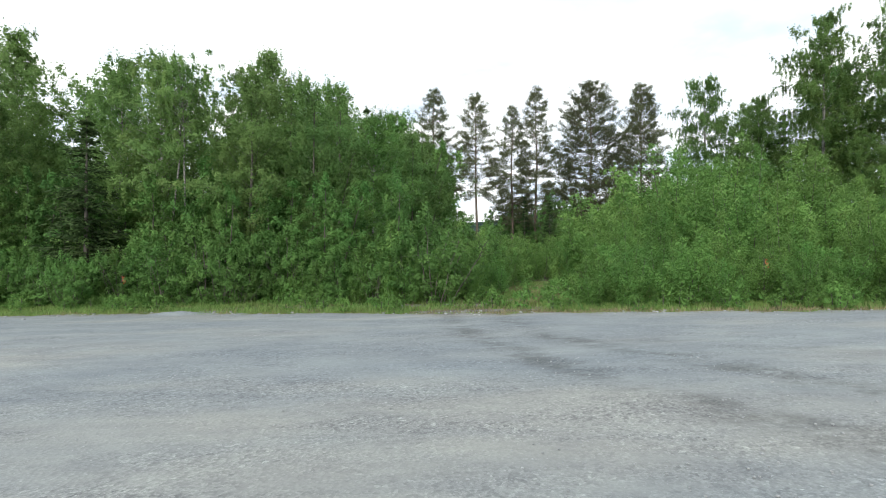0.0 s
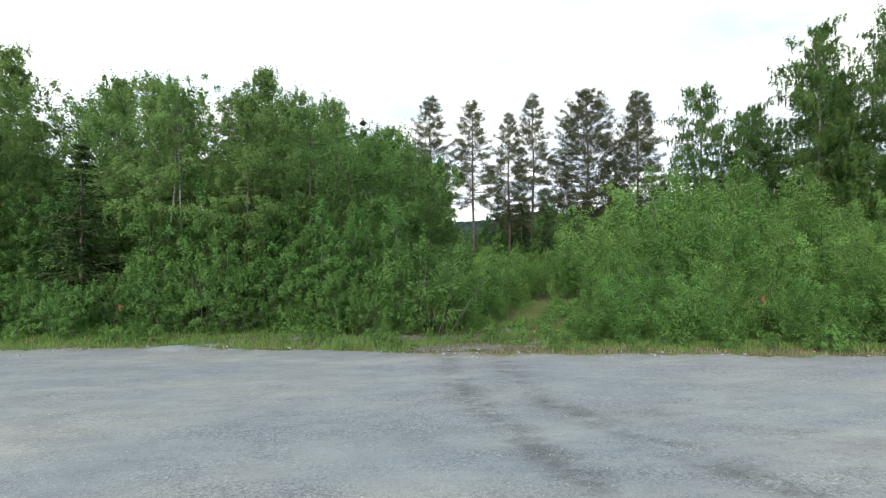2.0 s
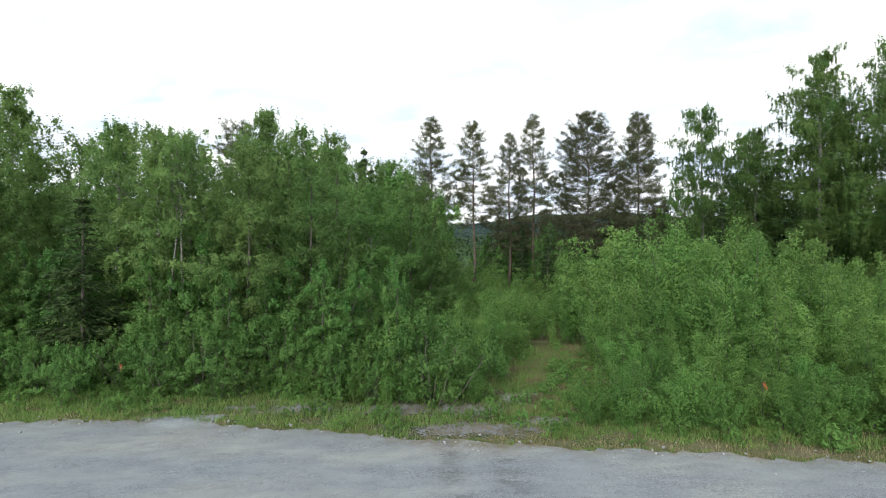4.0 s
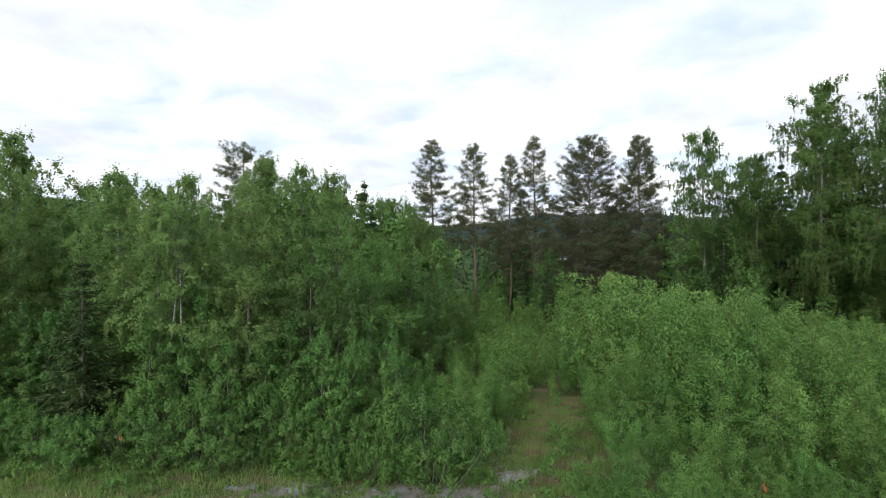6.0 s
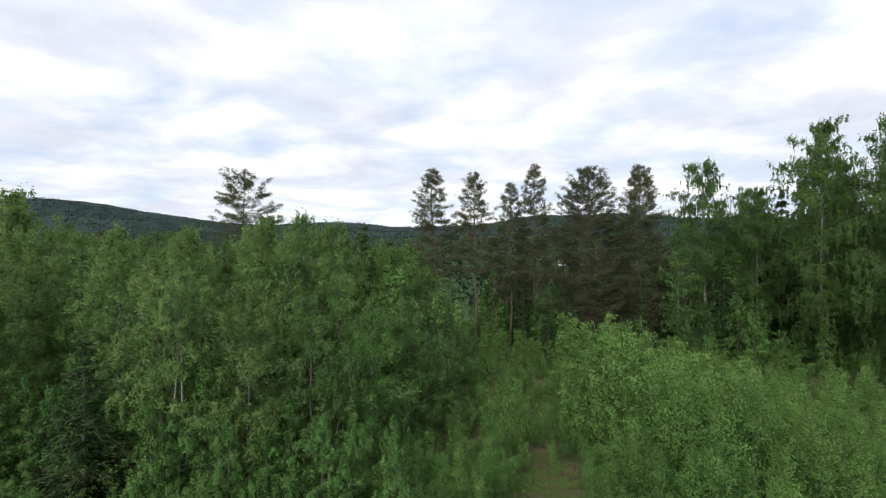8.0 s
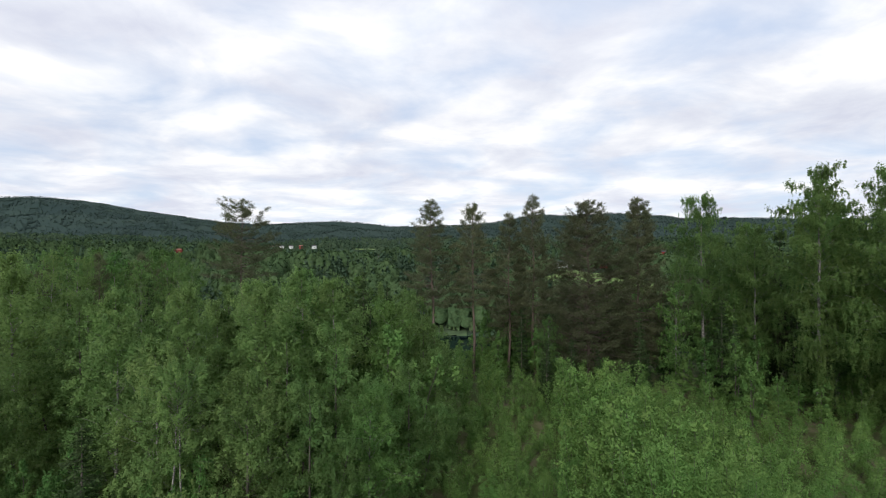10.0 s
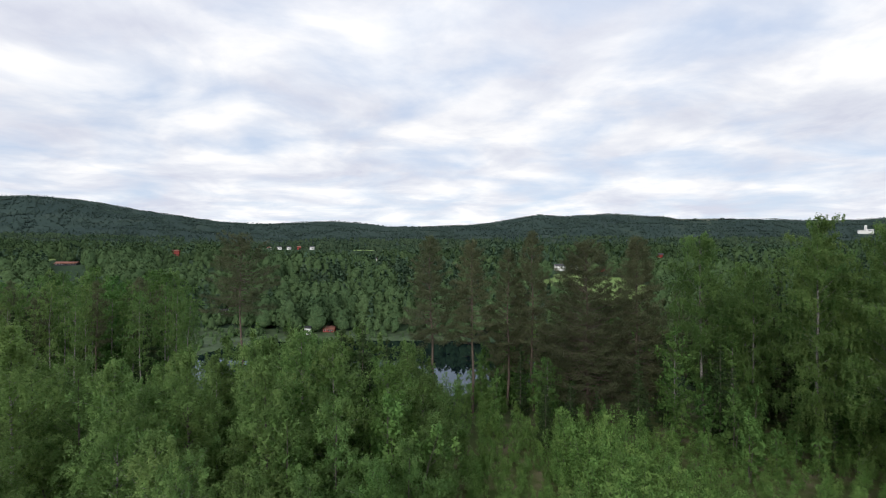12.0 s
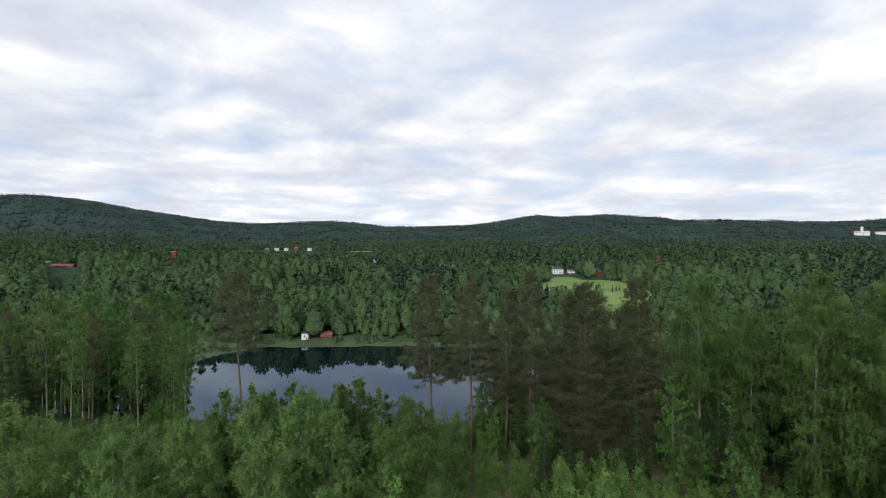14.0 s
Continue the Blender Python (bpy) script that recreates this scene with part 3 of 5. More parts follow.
    off[:, :2] *= np.where(tl > 0, np.clip(1.25 - 0.25 * tl, 0.6, 1.1), 0.38)[:, None]
    # outer leaves droop a little
    off[:, 2] -= 0.22 * rs[pick] * far[:, 0] ** 2 * np.where(tl > 1.2, 0.0, 1.0)
    pos = cs[pick] + off
    ok = pos[:, 2] > 0.03
    pos, pick, d = pos[ok], pick[ok], d[ok]
    size = size * np.where(far[ok, 0] < 0.55, 1.5, 1.0)
    lv = leaves(pos, rng, size, wide, 0.10 + 0.4 * weep, 0.8 * d)
    mid = pos * np.array([1 / radius, 1 / radius, 2.0 / height]) - np.array([0, 0, 0.8 + base])
    facing = d + 0.85 * unit(mid) + np.array([0, 0, 0.15])
    tone = np.clip(0.5 + 0.17 * np.concatenate(hue) + 0.14 * rng.normal(size=len(cs)), 0.02, 0.98)[pick]
    return quads("trunk", *joined(wood, True), bark_mat, True), foliage("crown", lv, mat, facing, full, tone)


def sapling(seed, height, spread, stems, n_leaf, size, mat):
    """Several whippy stems from one foot, each a leafy upright plume with short side shoots."""
    rng = np.random.default_rng(seed)
    wood, pos, outs, tone = [], [], [], []
    for s in range(stems):
        a, go = rng.uniform(0, 2 * np.pi), spread * np.sqrt(rng.uniform(0.02, 1.0))
        h = height * (1.0 if s == 0 else rng.uniform(0.55, 0.96)) * (1 - 0.18 * go / spread)
        t = np.linspace(0, 1, 7)
        stem = np.c_[np.cos(a) * go * t ** 0.8, np.sin(a) * go * t ** 0.8, h * t - 0.08]
        stem[1:, :2] += np.cumsum(rng.normal(size=(6, 2)) * 0.025 * spread, 0)
        wood.append(tube(stem, (0.004 + 0.0045 * h) * (1 - 0.85 * t), 4))
        shoots = rng.integers(15, 21)
        for k in range(shoots):
            u = 0.10 + 0.88 * (k + rng.uniform()) / shoots
            org = np.array([np.interp(u, t, stem[:, i]) for i in range(3)])
            b = a + k * 2.4 + rng.normal() * 0.4
            reach = height * 0.17 * (1.06 - u) ** 0.65 * rng.uniform(0.6, 1.2)
            way = np.array([np.cos(b), np.sin(b), rng.uniform(0.5, 1.1)])
            end = org + way * reach
            m = max(6, int(n_leaf / stems / shoots))
            f = rng.uniform(0.10, 1.05, (m, 1))
            p = org + (end - org) * f + rng.normal(size=(m, 3)) * (0.012 + 0.024 * height) * (1.15 - 0.6 * f)
            pos.append(p)
            outs.append(unit(p - org * [1, 1, 0] - stem[0] * [0, 0, 1] - np.array([0, 0, 1.0]) * (org[2] - 0.25 * reach)) + 0.35 * unit(way))
            # Higher shoots get a paler tone: the lit tips are put into the colour.
            tone.append(np.full(m, np.clip(0.40 + 0.30 * (u - 0.5) + 0.19 * rng.normal(), 0.02, 0.98)))
    pos, outs, tone = np.concatenate(pos), np.concatenate(outs), np.concatenate(tone)
    ok = pos[:, 2] > 0.03
    lv = leaves(pos[ok], rng, size, 0.66, 0.05, 0.7 * outs[ok])
    return quads("trunk", *joined(wood, True), M_GREY_BARK, True), foliage("crown", lv, mat, outs[ok] + np.array([0, 0, 0.2]), 0.55, tone[ok])


def tufts(rng, org, aim, n, length, wide, spread):
    """Needle tufts that stand off a twig's end."""
    d = unit(rng.normal(size=(n, 3)) * spread + aim)
    c = org + d * length * 0.5 + rng.normal(size=(n, 3)) * length * 0.35
    s = unit(np.cross(d, rng.normal(size=(n, 3))))
    ln = length * rng.uniform(0.6, 1.3, (n, 1))
    return np.stack([c - d * ln * 0.5 + s * wide * 0.5, c + d * ln * 0.5, c - d * ln * 0.5 - s * wide * 0.5], 1).reshape(-1, 3)


def needle_mass(v, radius, mat):
    """Needles as one crown, shaded as tiers that look out and up."""
    c = v.reshape(-1, 3, 3).mean(1)
    out = unit(c * np.array([1 / radius, 1 / radius, 0])) + np.array([0, 0, 0.45])
    return foliage("crown", v, mat, out, 0.45)


def pine(seed, height, radius, base, limbs, rounded=False, tuft=0.22, each=15, dead=14):
    """A pine: a long bare trunk with dead stubs, uneven limbs that carry puffs of needle tufts towards their ends, a pointed or rounded top."""
    rng = np.random.default_rng(seed)
    t = np.linspace(0, 1, 10)
    trunk = np.c_[np.cumsum(rng.normal(size=(10, 2)) * 0.09, 0), height * t - 0.2]
    r0 = 0.0078 * height + 0.02
    wood = [tube(trunk, r0 * (1 - 0.93 * t) + 0.010, 8)]
    needles, outs, tone = [], [], []
    whorls = max(10, limbs // 5)
    for k in range(limbs + dead):
        bare_limb = k >= limbs
        if bare_limb:
            u = base * rng.uniform(0.45, 1.25)
        else:
            # limbs stand in loose whorls, some years missing
            u = base + (0.985 - base) * (np.floor(k * whorls / limbs) + 0.75 * rng.normal() + 0.5) / whorls
        u = float(np.clip(u, 0.05, 0.985))
        tt = max(0.0, (u - base) / (1 - base))
        org = np.array([np.interp(u, t, trunk[:, i]) for i in range(3)])
        if rounded:
            prof = min(1, 0.62 + 2.2 * tt) * (1 - tt ** 2.0) ** 0.8 + 0.03
        else:
            prof = min(1, 0.55 + 3.5 * tt) * (1 - tt) ** 0.72 + 0.015
        a = k * 2.4 + rng.normal() * 0.6
        reach = radius * prof * rng.uniform(0.42, 1.12)
        if bare_limb:
            reach = radius * rng.uniform(0.15, 0.5)
        q = np.linspace(0, 1, 5)
        climb = reach * (-0.08 + (0.75 if rounded else 0.95) * tt ** 1.1 + rng.normal() * 0.22)
        line = org + np.c_[np.cos(a) * reach * q, np.sin(a) * reach * q, climb * q + 0.16 * reach * (q ** 3 - q)]
        line[1:] += rng.normal(size=(4, 3)) * 0.04 * reach
        wood.append(tube(line, (0.008 + 0.008 * reach) * (1 - 0.85 * q), 3))
        if bare_limb:
            continue
        n = int(2 + reach * 4.2)
        f = np.r_[1.0, rng.uniform(0.38, 1.0, n) ** 0.8]
        b = np.stack([np.interp(f, q, line[:, i]) for i in range(3)], 1)
        turn = a + rng.choice([-1, 1], n + 1) * rng.uniform(0.4, 1.1, n + 1)
        turn[0] = a
        ln = (0.16 + 0.26 * reach * (1.2 - f)) * rng.uniform(0.6, 1.2, n + 1)
        way = np.c_[np.cos(turn), np.sin(turn), 0.22 + 0.3 * tt + 0 * turn] * ln[:, None]
        for j in range(n + 1):
            wood.append(tube(np.stack([b[j], b[j] + way[j]]), [0.010, 0.004], 3))
        c = b + way + rng.normal(size=way.shape) * 0.04
        r = rng.uniform(0.13, 0.30, n + 1) * (0.75 + 0.07 * radius) * (1.0 - 0.45 * tt ** 2)
        c3, r3 = np.repeat(c, each, 0), np.repeat(r, each)[:, None]
        d = unit(rng.normal(size=c3.shape) + 0.5 * np.repeat(unit(way), each, 0) + np.array([0, 0, 0.30]))
        p = c3 + d * r3 * rng.uniform(0.2, 1.0, (len(c3), 1)) * np.array([1.1, 1.1, 0.75])
        needles.append(tufts(rng, p, d * 0.8 + np.array([0, 0, 0.35]), len(p), tuft, tuft * 0.25, 0.5))
        outs.append(d + 0.5 * np.array([np.cos(a), np.sin(a), 0.4]))
        tone.append(np.repeat(np.clip(0.5 + 0.2 * rng.normal(size=n + 1), 0, 1), each))
    top = trunk[-1] + np.c_[rng.normal(size=(60, 2)) * 0.07, rng.uniform(-1.3, 0.25, 60)]
    needles.append(tufts(rng, top, np.array([0, 0, 1.0]), 60, tuft, tuft * 0.3, 0.5))
    outs.append(np.repeat([[0, 0, 1.0]], 60, 0) + rng.normal(size=(60, 3)) * 0.5)
    tone.append(np.full(60, 0.5))
    return quads("trunk", *joined(wood, True), M_PINE_BARK, True), foliage("crown", np.concatenate(needles), M_NEEDLE, np.concatenate(outs), 0.5, np.concatenate(tone))


def spruce(seed, height, radius, base=0.06, whorls=26, per=7):
    rng = np.random.default_rng(seed)
    t = np.linspace(0, 1, 6)
    trunk = np.c_[0 * t, 0 * t, height * t - 0.2]
    wood = [tube(trunk, (0.009 * height + 0.02) * (1 - 0.95 * t) + 0.008, 6)]
    needles = []
    for k in range(whorls):
        u = base + (1.0 - base) * (k + rng.uniform(-0.3, 0.3)) / whorls
        u = np.clip(u, 0, 0.99)
        reach0 = radius * (1 - u) ** 0.85 + 0.06
        for a in rng.uniform(0, 2 * np.pi, rng.integers(5, 8)):
            reach = reach0 * rng.uniform(0.7, 1.12)
            q = np.linspace(0, 1, 4)
            line = np.c_[np.cos(a) * reach * q, np.sin(a) * reach * q, height * u + reach * (0.22 * q ** 2 - 0.38 * q)]
            wood.append(tube(line, (0.006 + 0.005 * reach) * (1 - 0.85 * q), 3))
            for f in np.linspace(0.15, 1, max(3, int(reach * 6))):
                b = np.array([np.interp(f, q, line[:, i]) for i in range(3)])
                needles.append(tufts(rng, b, np.array([np.cos(a), np.sin(a), -0.35]), per, 0.16 + 0.12 * reach, 0.10, 0.6))
    # the leader, a tapering spike of short shoots
    lead = rng.uniform(0.84, 1.0, 120)
    around = rng.normal(size=(120, 2)) * (0.05 + 0.35 * (1.0 - lead[:, None]))
    needles.append(tufts(rng, np.c_[around, height * lead], np.array([0, 0, 0.9]), 120, 0.16, 0.05, 0.5))
    return quads("trunk", *joined(wood, True), M_GREY_BARK, True), needle_mass(np.concatenate(needles), radius, M_SPRUCE)


def plant(kind, meshes, label, category, group, x, y, turn=0.0, scale=1.0, tall=1.0):
    root = thing(kind, label, category, group)
    z = float(terrain(x, y)) - 0.03
    root.matrix_basis = pose(x, y, z, 0, 0, turn) @ Matrix.Diagonal((scale, scale, scale * tall, 1))
    link("trunk", meshes[0], root)
    link("crown", meshes[1], root)
    return root


REST = []


def rest(meshes, x, y, turn, scale):
    """Sets a plant aside for the joined mass of young growth."""
    REST.append((meshes, x, y, turn, scale))


def joined_growth(name, label):
    """All plants set aside, as one object of leaves with its stems under it."""
    cv, cn, ct, wv, wf, count = [], [], [], [], [], 0
    rng = np.random.default_rng(17)
    for meshes, x, y, turn, scale in REST:
        a = math.radians(turn)
        r = np.array([[math.cos(a), -math.sin(a), 0], [math.sin(a), math.cos(a), 0], [0, 0, 1]])
        at = np.array([x, y, float(terrain(x, y)) - 0.03])
        for k, me in enumerate(meshes):
            co = np.empty(len(me.vertices) * 3, np.float32)
            me.vertices.foreach_get("co", co)
            co = co.reshape(-1, 3) @ r.T * scale + at
            if k:
                no = np.empty(len(me.vertices) * 3, np.float32)
                me.attributes["custom_normal"].data.foreach_get("vector", no)
                cv.append(co)
                cn.append(no.reshape(-1, 3) @ r.T)
                to = np.empty(len(me.vertices), np.float32)
                me.attributes["tone"].data.foreach_get("value", to)
                ct.append(np.clip(to + 0.14 * rng.normal(), 0, 1))
            else:
                fi = np.empty(len(me.loops), np.int32)
                me.loops.foreach_get("vertex_index", fi)
                wv.append(co)
                wf.append(fi.reshape(-1, 4) + count)
                count += len(co)
    ob = tagged(new(name, foliage(name, np.concatenate(cv), M_BUSH_LEAF, np.concatenate(cn), 1.0, np.concatenate(ct))), label, "saplings", kind="stuff")
    link("stem", quads("stem", np.concatenate(wv), np.concatenate(wf), M_GREY_BARK, True), ob)


BIRCH = [broadleaf(100 + i, 10.0, r, b, 72, 30000, 0.084, M_BIRCH_LEAF, bk, "dome", w, st, wide=0.75, sprays=900, puff=0.80, rise=1.25) for i, (r, b, w, st, bk) in enumerate([(2.8, 0.06, 0.05, 1, M_GREY_BARK), (2.4, 0.10, 0.10, 1, M_BIRCH_BARK), (3.0, 0.05, 0.04, 2, M_GREY_BARK), (2.5, 0.08, 0.08, 1, M_GREY_BARK)])]
BIRCH += [broadleaf(106 + i, 10.0, r, 0.08, 76, 32000, 0.084, mat, M_BIRCH_BARK, "dome", 0.06, 1, wide=0.75, sprays=950, puff=0.80, rise=1.25) for i, (r, mat) in enumerate([(2.6, M_PALE_LEAF), (3.1, M_LUSH_LEAF)])]
BACK_BIRCH = [broadleaf(110 + i, 10.0, r, 0.22, 44, 9000, 0.150, M_BIRCH_LEAF, M_GREY_BARK, "dome", 0.1, st, wide=0.75, sprays=480, puff=0.85, rise=1.25) for i, (r, st) in enumerate([(2.6, 2), (2.9, 3), (2.3, 1)])]
ALDER = [broadleaf(120 + i, 8.0, r, 0.03, 60, 18000, 0.090, M_DEEP_LEAF, M_GREY_BARK, "dome", 0.0, st, wide=0.8, sprays=480, puff=0.95) for i, (r, st) in enumerate([(2.5, 3), (2.2, 4), (2.0, 2)])]
BACK_ALDER = [broadleaf(126 + i, 8.0, r, 0.10, 44, 5200, 0.165, M_DEEP_LEAF, M_GREY_BARK, "dome", 0.0, st, wide=0.8, sprays=190, puff=1.2) for i, (r, st) in enumerate([(2.4, 3), (2.1, 4), (1.9, 2)])]
TALL_BIRCH = [broadleaf(140 + i, 22.0, r, b, 96, 90000, 0.122, M_TALL_LEAF, M_BIRCH_BARK, "egg", 0.55, 1, 0.5, wide=0.66, sprays=3000, puff=0.50, rise=1.6) for i, (r, b) in enumerate([(4.4, 0.16), (5.0, 0.10), (4.2, 0.14)])]
BACK_TALL = [broadleaf(150 + i, 20.0, r, 0.12, 56, 9500, 0.25, M_DEEP_LEAF if i else M_TALL_LEAF, M_BIRCH_BARK, "egg", 0.4, 1, 0.5, wide=0.7, sprays=800, puff=0.6, rise=1.6) for i, r in enumerate([3.8, 4.0])]
POLE_BIRCH = [broadleaf(155 + i, 20.0, r, b, 50, 8000, 0.19, M_TALL_LEAF, M_BIRCH_BARK, "egg", 0.45, 1, 0.7, wide=0.65, sprays=800, puff=0.55, rise=1.9) for i, (r, b) in enumerate([(2.9, 0.30), (2.5, 0.24), (3.2, 0.36)])]
SAPLING = [sapling(160 + i, 4.0, r, st, 8500, 0.060, M_BUSH_LEAF) for i, (r, st) in enumerate([(1.1, 7), (1.35, 9), (0.85, 5), (1.2, 8)])]
BACK_SAPLING = [sapling(170 + i, 4.0, r, st, 2000, 0.106, M_BUSH_LEAF) for i, (r, st) in enumerate([(1.1, 5), (1.3, 6), (0.9, 4), (1.2, 5)])]
BUSH = [sapling(180 + i, 2.0, r, st, 5600, 0.044, M_BUSH_LEAF) for i, (r, st) in enumerate([(0.95, 8), (1.15, 10), (0.8, 7)])]
DEEP_BUSH = [broadleaf(190 + i, 2.6, r, 0.03, 44, 6600, 0.058, M_DEEP_LEAF, M_GREY_BARK, "egg", 0.0, st, 0.3, wide=0.8, sprays=130, puff=1.0, lift=0.5) for i, (r, st) in enumerate([(1.25, 7), (1.05, 5)])]
WEED = [broadleaf(196 + i, 0.55, r, 0.05, 16, 420, 0.05, M_BUSH_LEAF, M_GREY_BARK, "egg", 0.0, 2, 0.1, sprays=40, puff=0.7, lift=0.6) for i, r in enumerate([0.3, 0.42])]
PINE = [pine(200 + i, 22.0, r, b, w, o) for i, (r, b, w, o) in enumerate([(4.0, 0.42, 190, False), (5.0, 0.12, 420, False), (5.6, 0.10, 440, True), (4.0, 0.26, 230, False), (4.7, 0.58, 130, True)])]
BACK_PINE = [pine(210 + i, 22.0, r, b, w, o, 0.48, 6) for i, (r, b, w, o) in enumerate([(3.0, 0.40, 70, False), (3.6, 0.26, 90, True)])]
SPRUCE = [spruce(220 + i, 12.0, r) for i, r in enumerate([2.0, 1.6])]

rnd = np.random.default_rng(7)


def free(used, x, y, gap):
    return all((x - a) ** 2 + (y - b) ** 2 > gap * gap for a, b in used)


# tall pines and birches behind the clearing, x, y, height, which mesh
for x, y, h, k in [(-0.8, 67.6, 25.0, 0), (4.5, 68.5, 24.5, 0), (9.2, 69.5, 23.3, 3), (12.8, 69.1, 25.6, 3), (18.2, 62.6, 24.3, 2), (25.1, 65.2, 24.9, 1), (-28.0, 72.0, 25.2, 4)]:
    h -= 1.6 + float(terrain(x, y))
    plant("pine", PINE[k], "tall pine with a bare reddish lower trunk", "pine", "tall pines", x, y, rnd.uniform(0, 360), h / 22.0)
for x, y, h, k in [(33.0, 63.9, 24.0, 0), (37.6, 62.5, 20.5, 2), (36.4, 48.9, 25.2, 2), (39.8, 44.7, 24.6, 1), (45.0, 42.0, 25.6, 0), (48.0, 52.0, 25.0, 1), (41.0, 52.5, 22.0, 2), (35.5, 57.5, 20.0, 2), (43.0, 57.0, 23.0, 0), (38.5, 39.5, 15.0, 2)]:
    h -= 1.0 + float(terrain(x, y))
    plant("birch", TALL_BIRCH[k], "tall weeping birch with a white trunk", "birch", "tall birches", x, y, rnd.uniform(0, 360), h / 22.0)
plant("spruce", SPRUCE[0], "dark narrow spruce between birches", "spruce", "spruces", 44.0, 66.0, 20, 20 / 12.0)

# left grove
GROVE = [(-14.7, 26.9, 12.4, 4), (-18.8, 29.8, 13.6, 1), (-11.0, 33.0, 15.0, 3), (-10.6, 39.9, 15.6, 1), (-8.0, 39.0, 14.8, 1), (-4.2, 40.0, 12.8, 5), (-28.5, 34.0, 17.4, 1), (-9.5, 25.0, 11.0, 0), (-6.6, 26.0, 10.4, 2), (-3.8, 27.6, 9.2, 5), (-23.5, 27.0, 10.4, 3), (-26.0, 29.0, 12.6, 0), (-2.0, 33.0, 9.6, 2), (-6.5, 32.0, 12.4, 2)]
used = []
for x, y, h, k in GROVE:
    used.append((x, y))
    plant("birch", BIRCH[k], "young leafy birch in a dense grove", "birch", "birch grove", x, y, rnd.uniform(0, 360), h / 9.95)
plant("spruce", SPRUCE[0], "small dark spruce at the grove's edge", "spruce", "spruces", -17.2, 24.6, 40, 1.15, 0.66)
# two slender white stems at the grove's edge, and bright young growth at its foot
STEM_BIRCH = broadleaf(158, 12.0, 2.1, 0.62, 40, 7500, 0.085, M_BIRCH_LEAF, M_BIRCH_BARK, "dome", 0.25, 1, 0.5, wide=0.75, sprays=130, rise=1.8)
for x, y, h in [(-13.6, 25.3, 11.6), (-12.9, 25.7, 11.2)]:
    plant("birch", STEM_BIRCH, "slender birch with a bare white trunk", "birch", "birch grove", x, y, rnd.uniform(0, 360), h / 12.0)
for i, (x, y, h) in enumerate([(-17.9, 22.9, 3.0), (-16.6, 22.5, 2.6), (-19.2, 23.4, 3.3), (-15.3, 22.3, 2.2)]):
    plant("sapling", SAPLING[i], "bright green birch and willow sapling", "sapling", "sapling thicket", x, y, rnd.uniform(0, 360), h / 4.0)
for x, y, h in [(-9.0, 47.0, 15.2), (-7.0, 46.5, 15.6), (-4.9, 47.4, 14.0), (-6.0, 44.0, 13.4)]:
    plant("spruce", SPRUCE[1], "small green spruce among birches", "spruce", "spruces", x, y, rnd.uniform(0, 360), h / 12.0)
    used.append((x, y))
for i, (x, y, h) in enumerate([(-3.2, 47.5, 13.2), (-9.6, 43.5, 14.6), (-12.5, 46.5, 14.6), (-16.0, 46.0, 14.4), (-1.6, 43.0, 11.2), (-20.0, 46.0, 13.0), (-24.0, 45.0, 12.6), (-29.0, 45.0, 12.4), (-34.0, 45.0, 12.4), (-39.0, 47.0, 12.4), (-14.5, 40.0, 15.0), (-18.5, 38.0, 15.0), (-0.2, 38.0, 9.6), (-22.0, 35.0, 14.8), (-26.0, 37.0, 14.6), (-31.0, 39.0, 14.4)]):
    used.append((x, y))
    plant("birch", BIRCH[i % 4], "young leafy birch in a dense grove", "birch", "birch grove", x, y, rnd.uniform(0, 360), h / 10.0)
for i in range(10):
    x, y = -20.0 + i * 2.05, 48.5 + rnd.uniform(-1.2, 1.5)
    used.append((x, y))
    plant("birch", BACK_BIRCH[i % 3], "young leafy birch in a dense grove", "birch", "birch grove", x, y, rnd.uniform(0, 360), rnd.uniform(14.2, 15.6) / 10.4 * (0.84 if i > 7 else 1.0))
n = 0
while n < 40:
    x, y = rnd.uniform(-52, -1.0), rnd.uniform(27, 62)
    if not free(used, x, y, 2.7) or -x > 0.98 * y:
        continue
    used.append((x, y))
    n += 1
    h = np.interp(x, [-40, -24, -17, -4, 0], [9.0, 9.5, 12.5, 12.5, 10.0]) * np.interp(y, [27, 40, 50, 62], [0.95, 1.05, 0.98, 0.8]) * rnd.uniform(0.85, 1.1)
    if rnd.uniform() < 0.65:
        plant("birch", BACK_BIRCH[rnd.integers(0, 3)], "young leafy birch in a dense grove", "birch", "birch grove", x, y, rnd.uniform(0, 360), h / 10.0)
    else:
        plant("alder", BACK_ALDER[rnd.integers(0, 3)], "dark green leafy alder in a grove", "alder", "alder grove", x, y, rnd.uniform(0, 360), h / 9.0)

# front hedge of the grove
for i in range(24):
    x = -27 + i * 1.15 + rnd.uniform(-0.4, 0.4)
    y = float(lot_edge(x)) + 3.8 + rnd.uniform(-0.5, 1.4)
    plant("shrub", DEEP_BUSH[rnd.integers(0, 2)], "dense dark green shrub at the grove's foot", "shrub", "grove shrubs", x, y, rnd.uniform(0, 360), rnd.uniform(0.7, 1.4))
for i in range(34):
    x = -27 + i * 0.80 + rnd.uniform(-0.4, 0.4)
    y = float(lot_edge(x)) + 3.5 + rnd.uniform(-0.5, 1.0)
    if x > -2.5 and y < 18.0:
        continue
    if i % 3 == 0:
        plant("bush", BUSH[rnd.integers(0, 3)], "low bright green roadside bush", "bush", "roadside bushes", x, y, rnd.uniform(0, 360), rnd.uniform(0.6, 1.1))
    else:
        plant("shrub", DEEP_BUSH[rnd.integers(0, 2)], "dense dark green shrub at the grove's foot", "shrub", "grove shrubs", x, y, rnd.uniform(0, 360), rnd.uniform(0.55, 1.05))
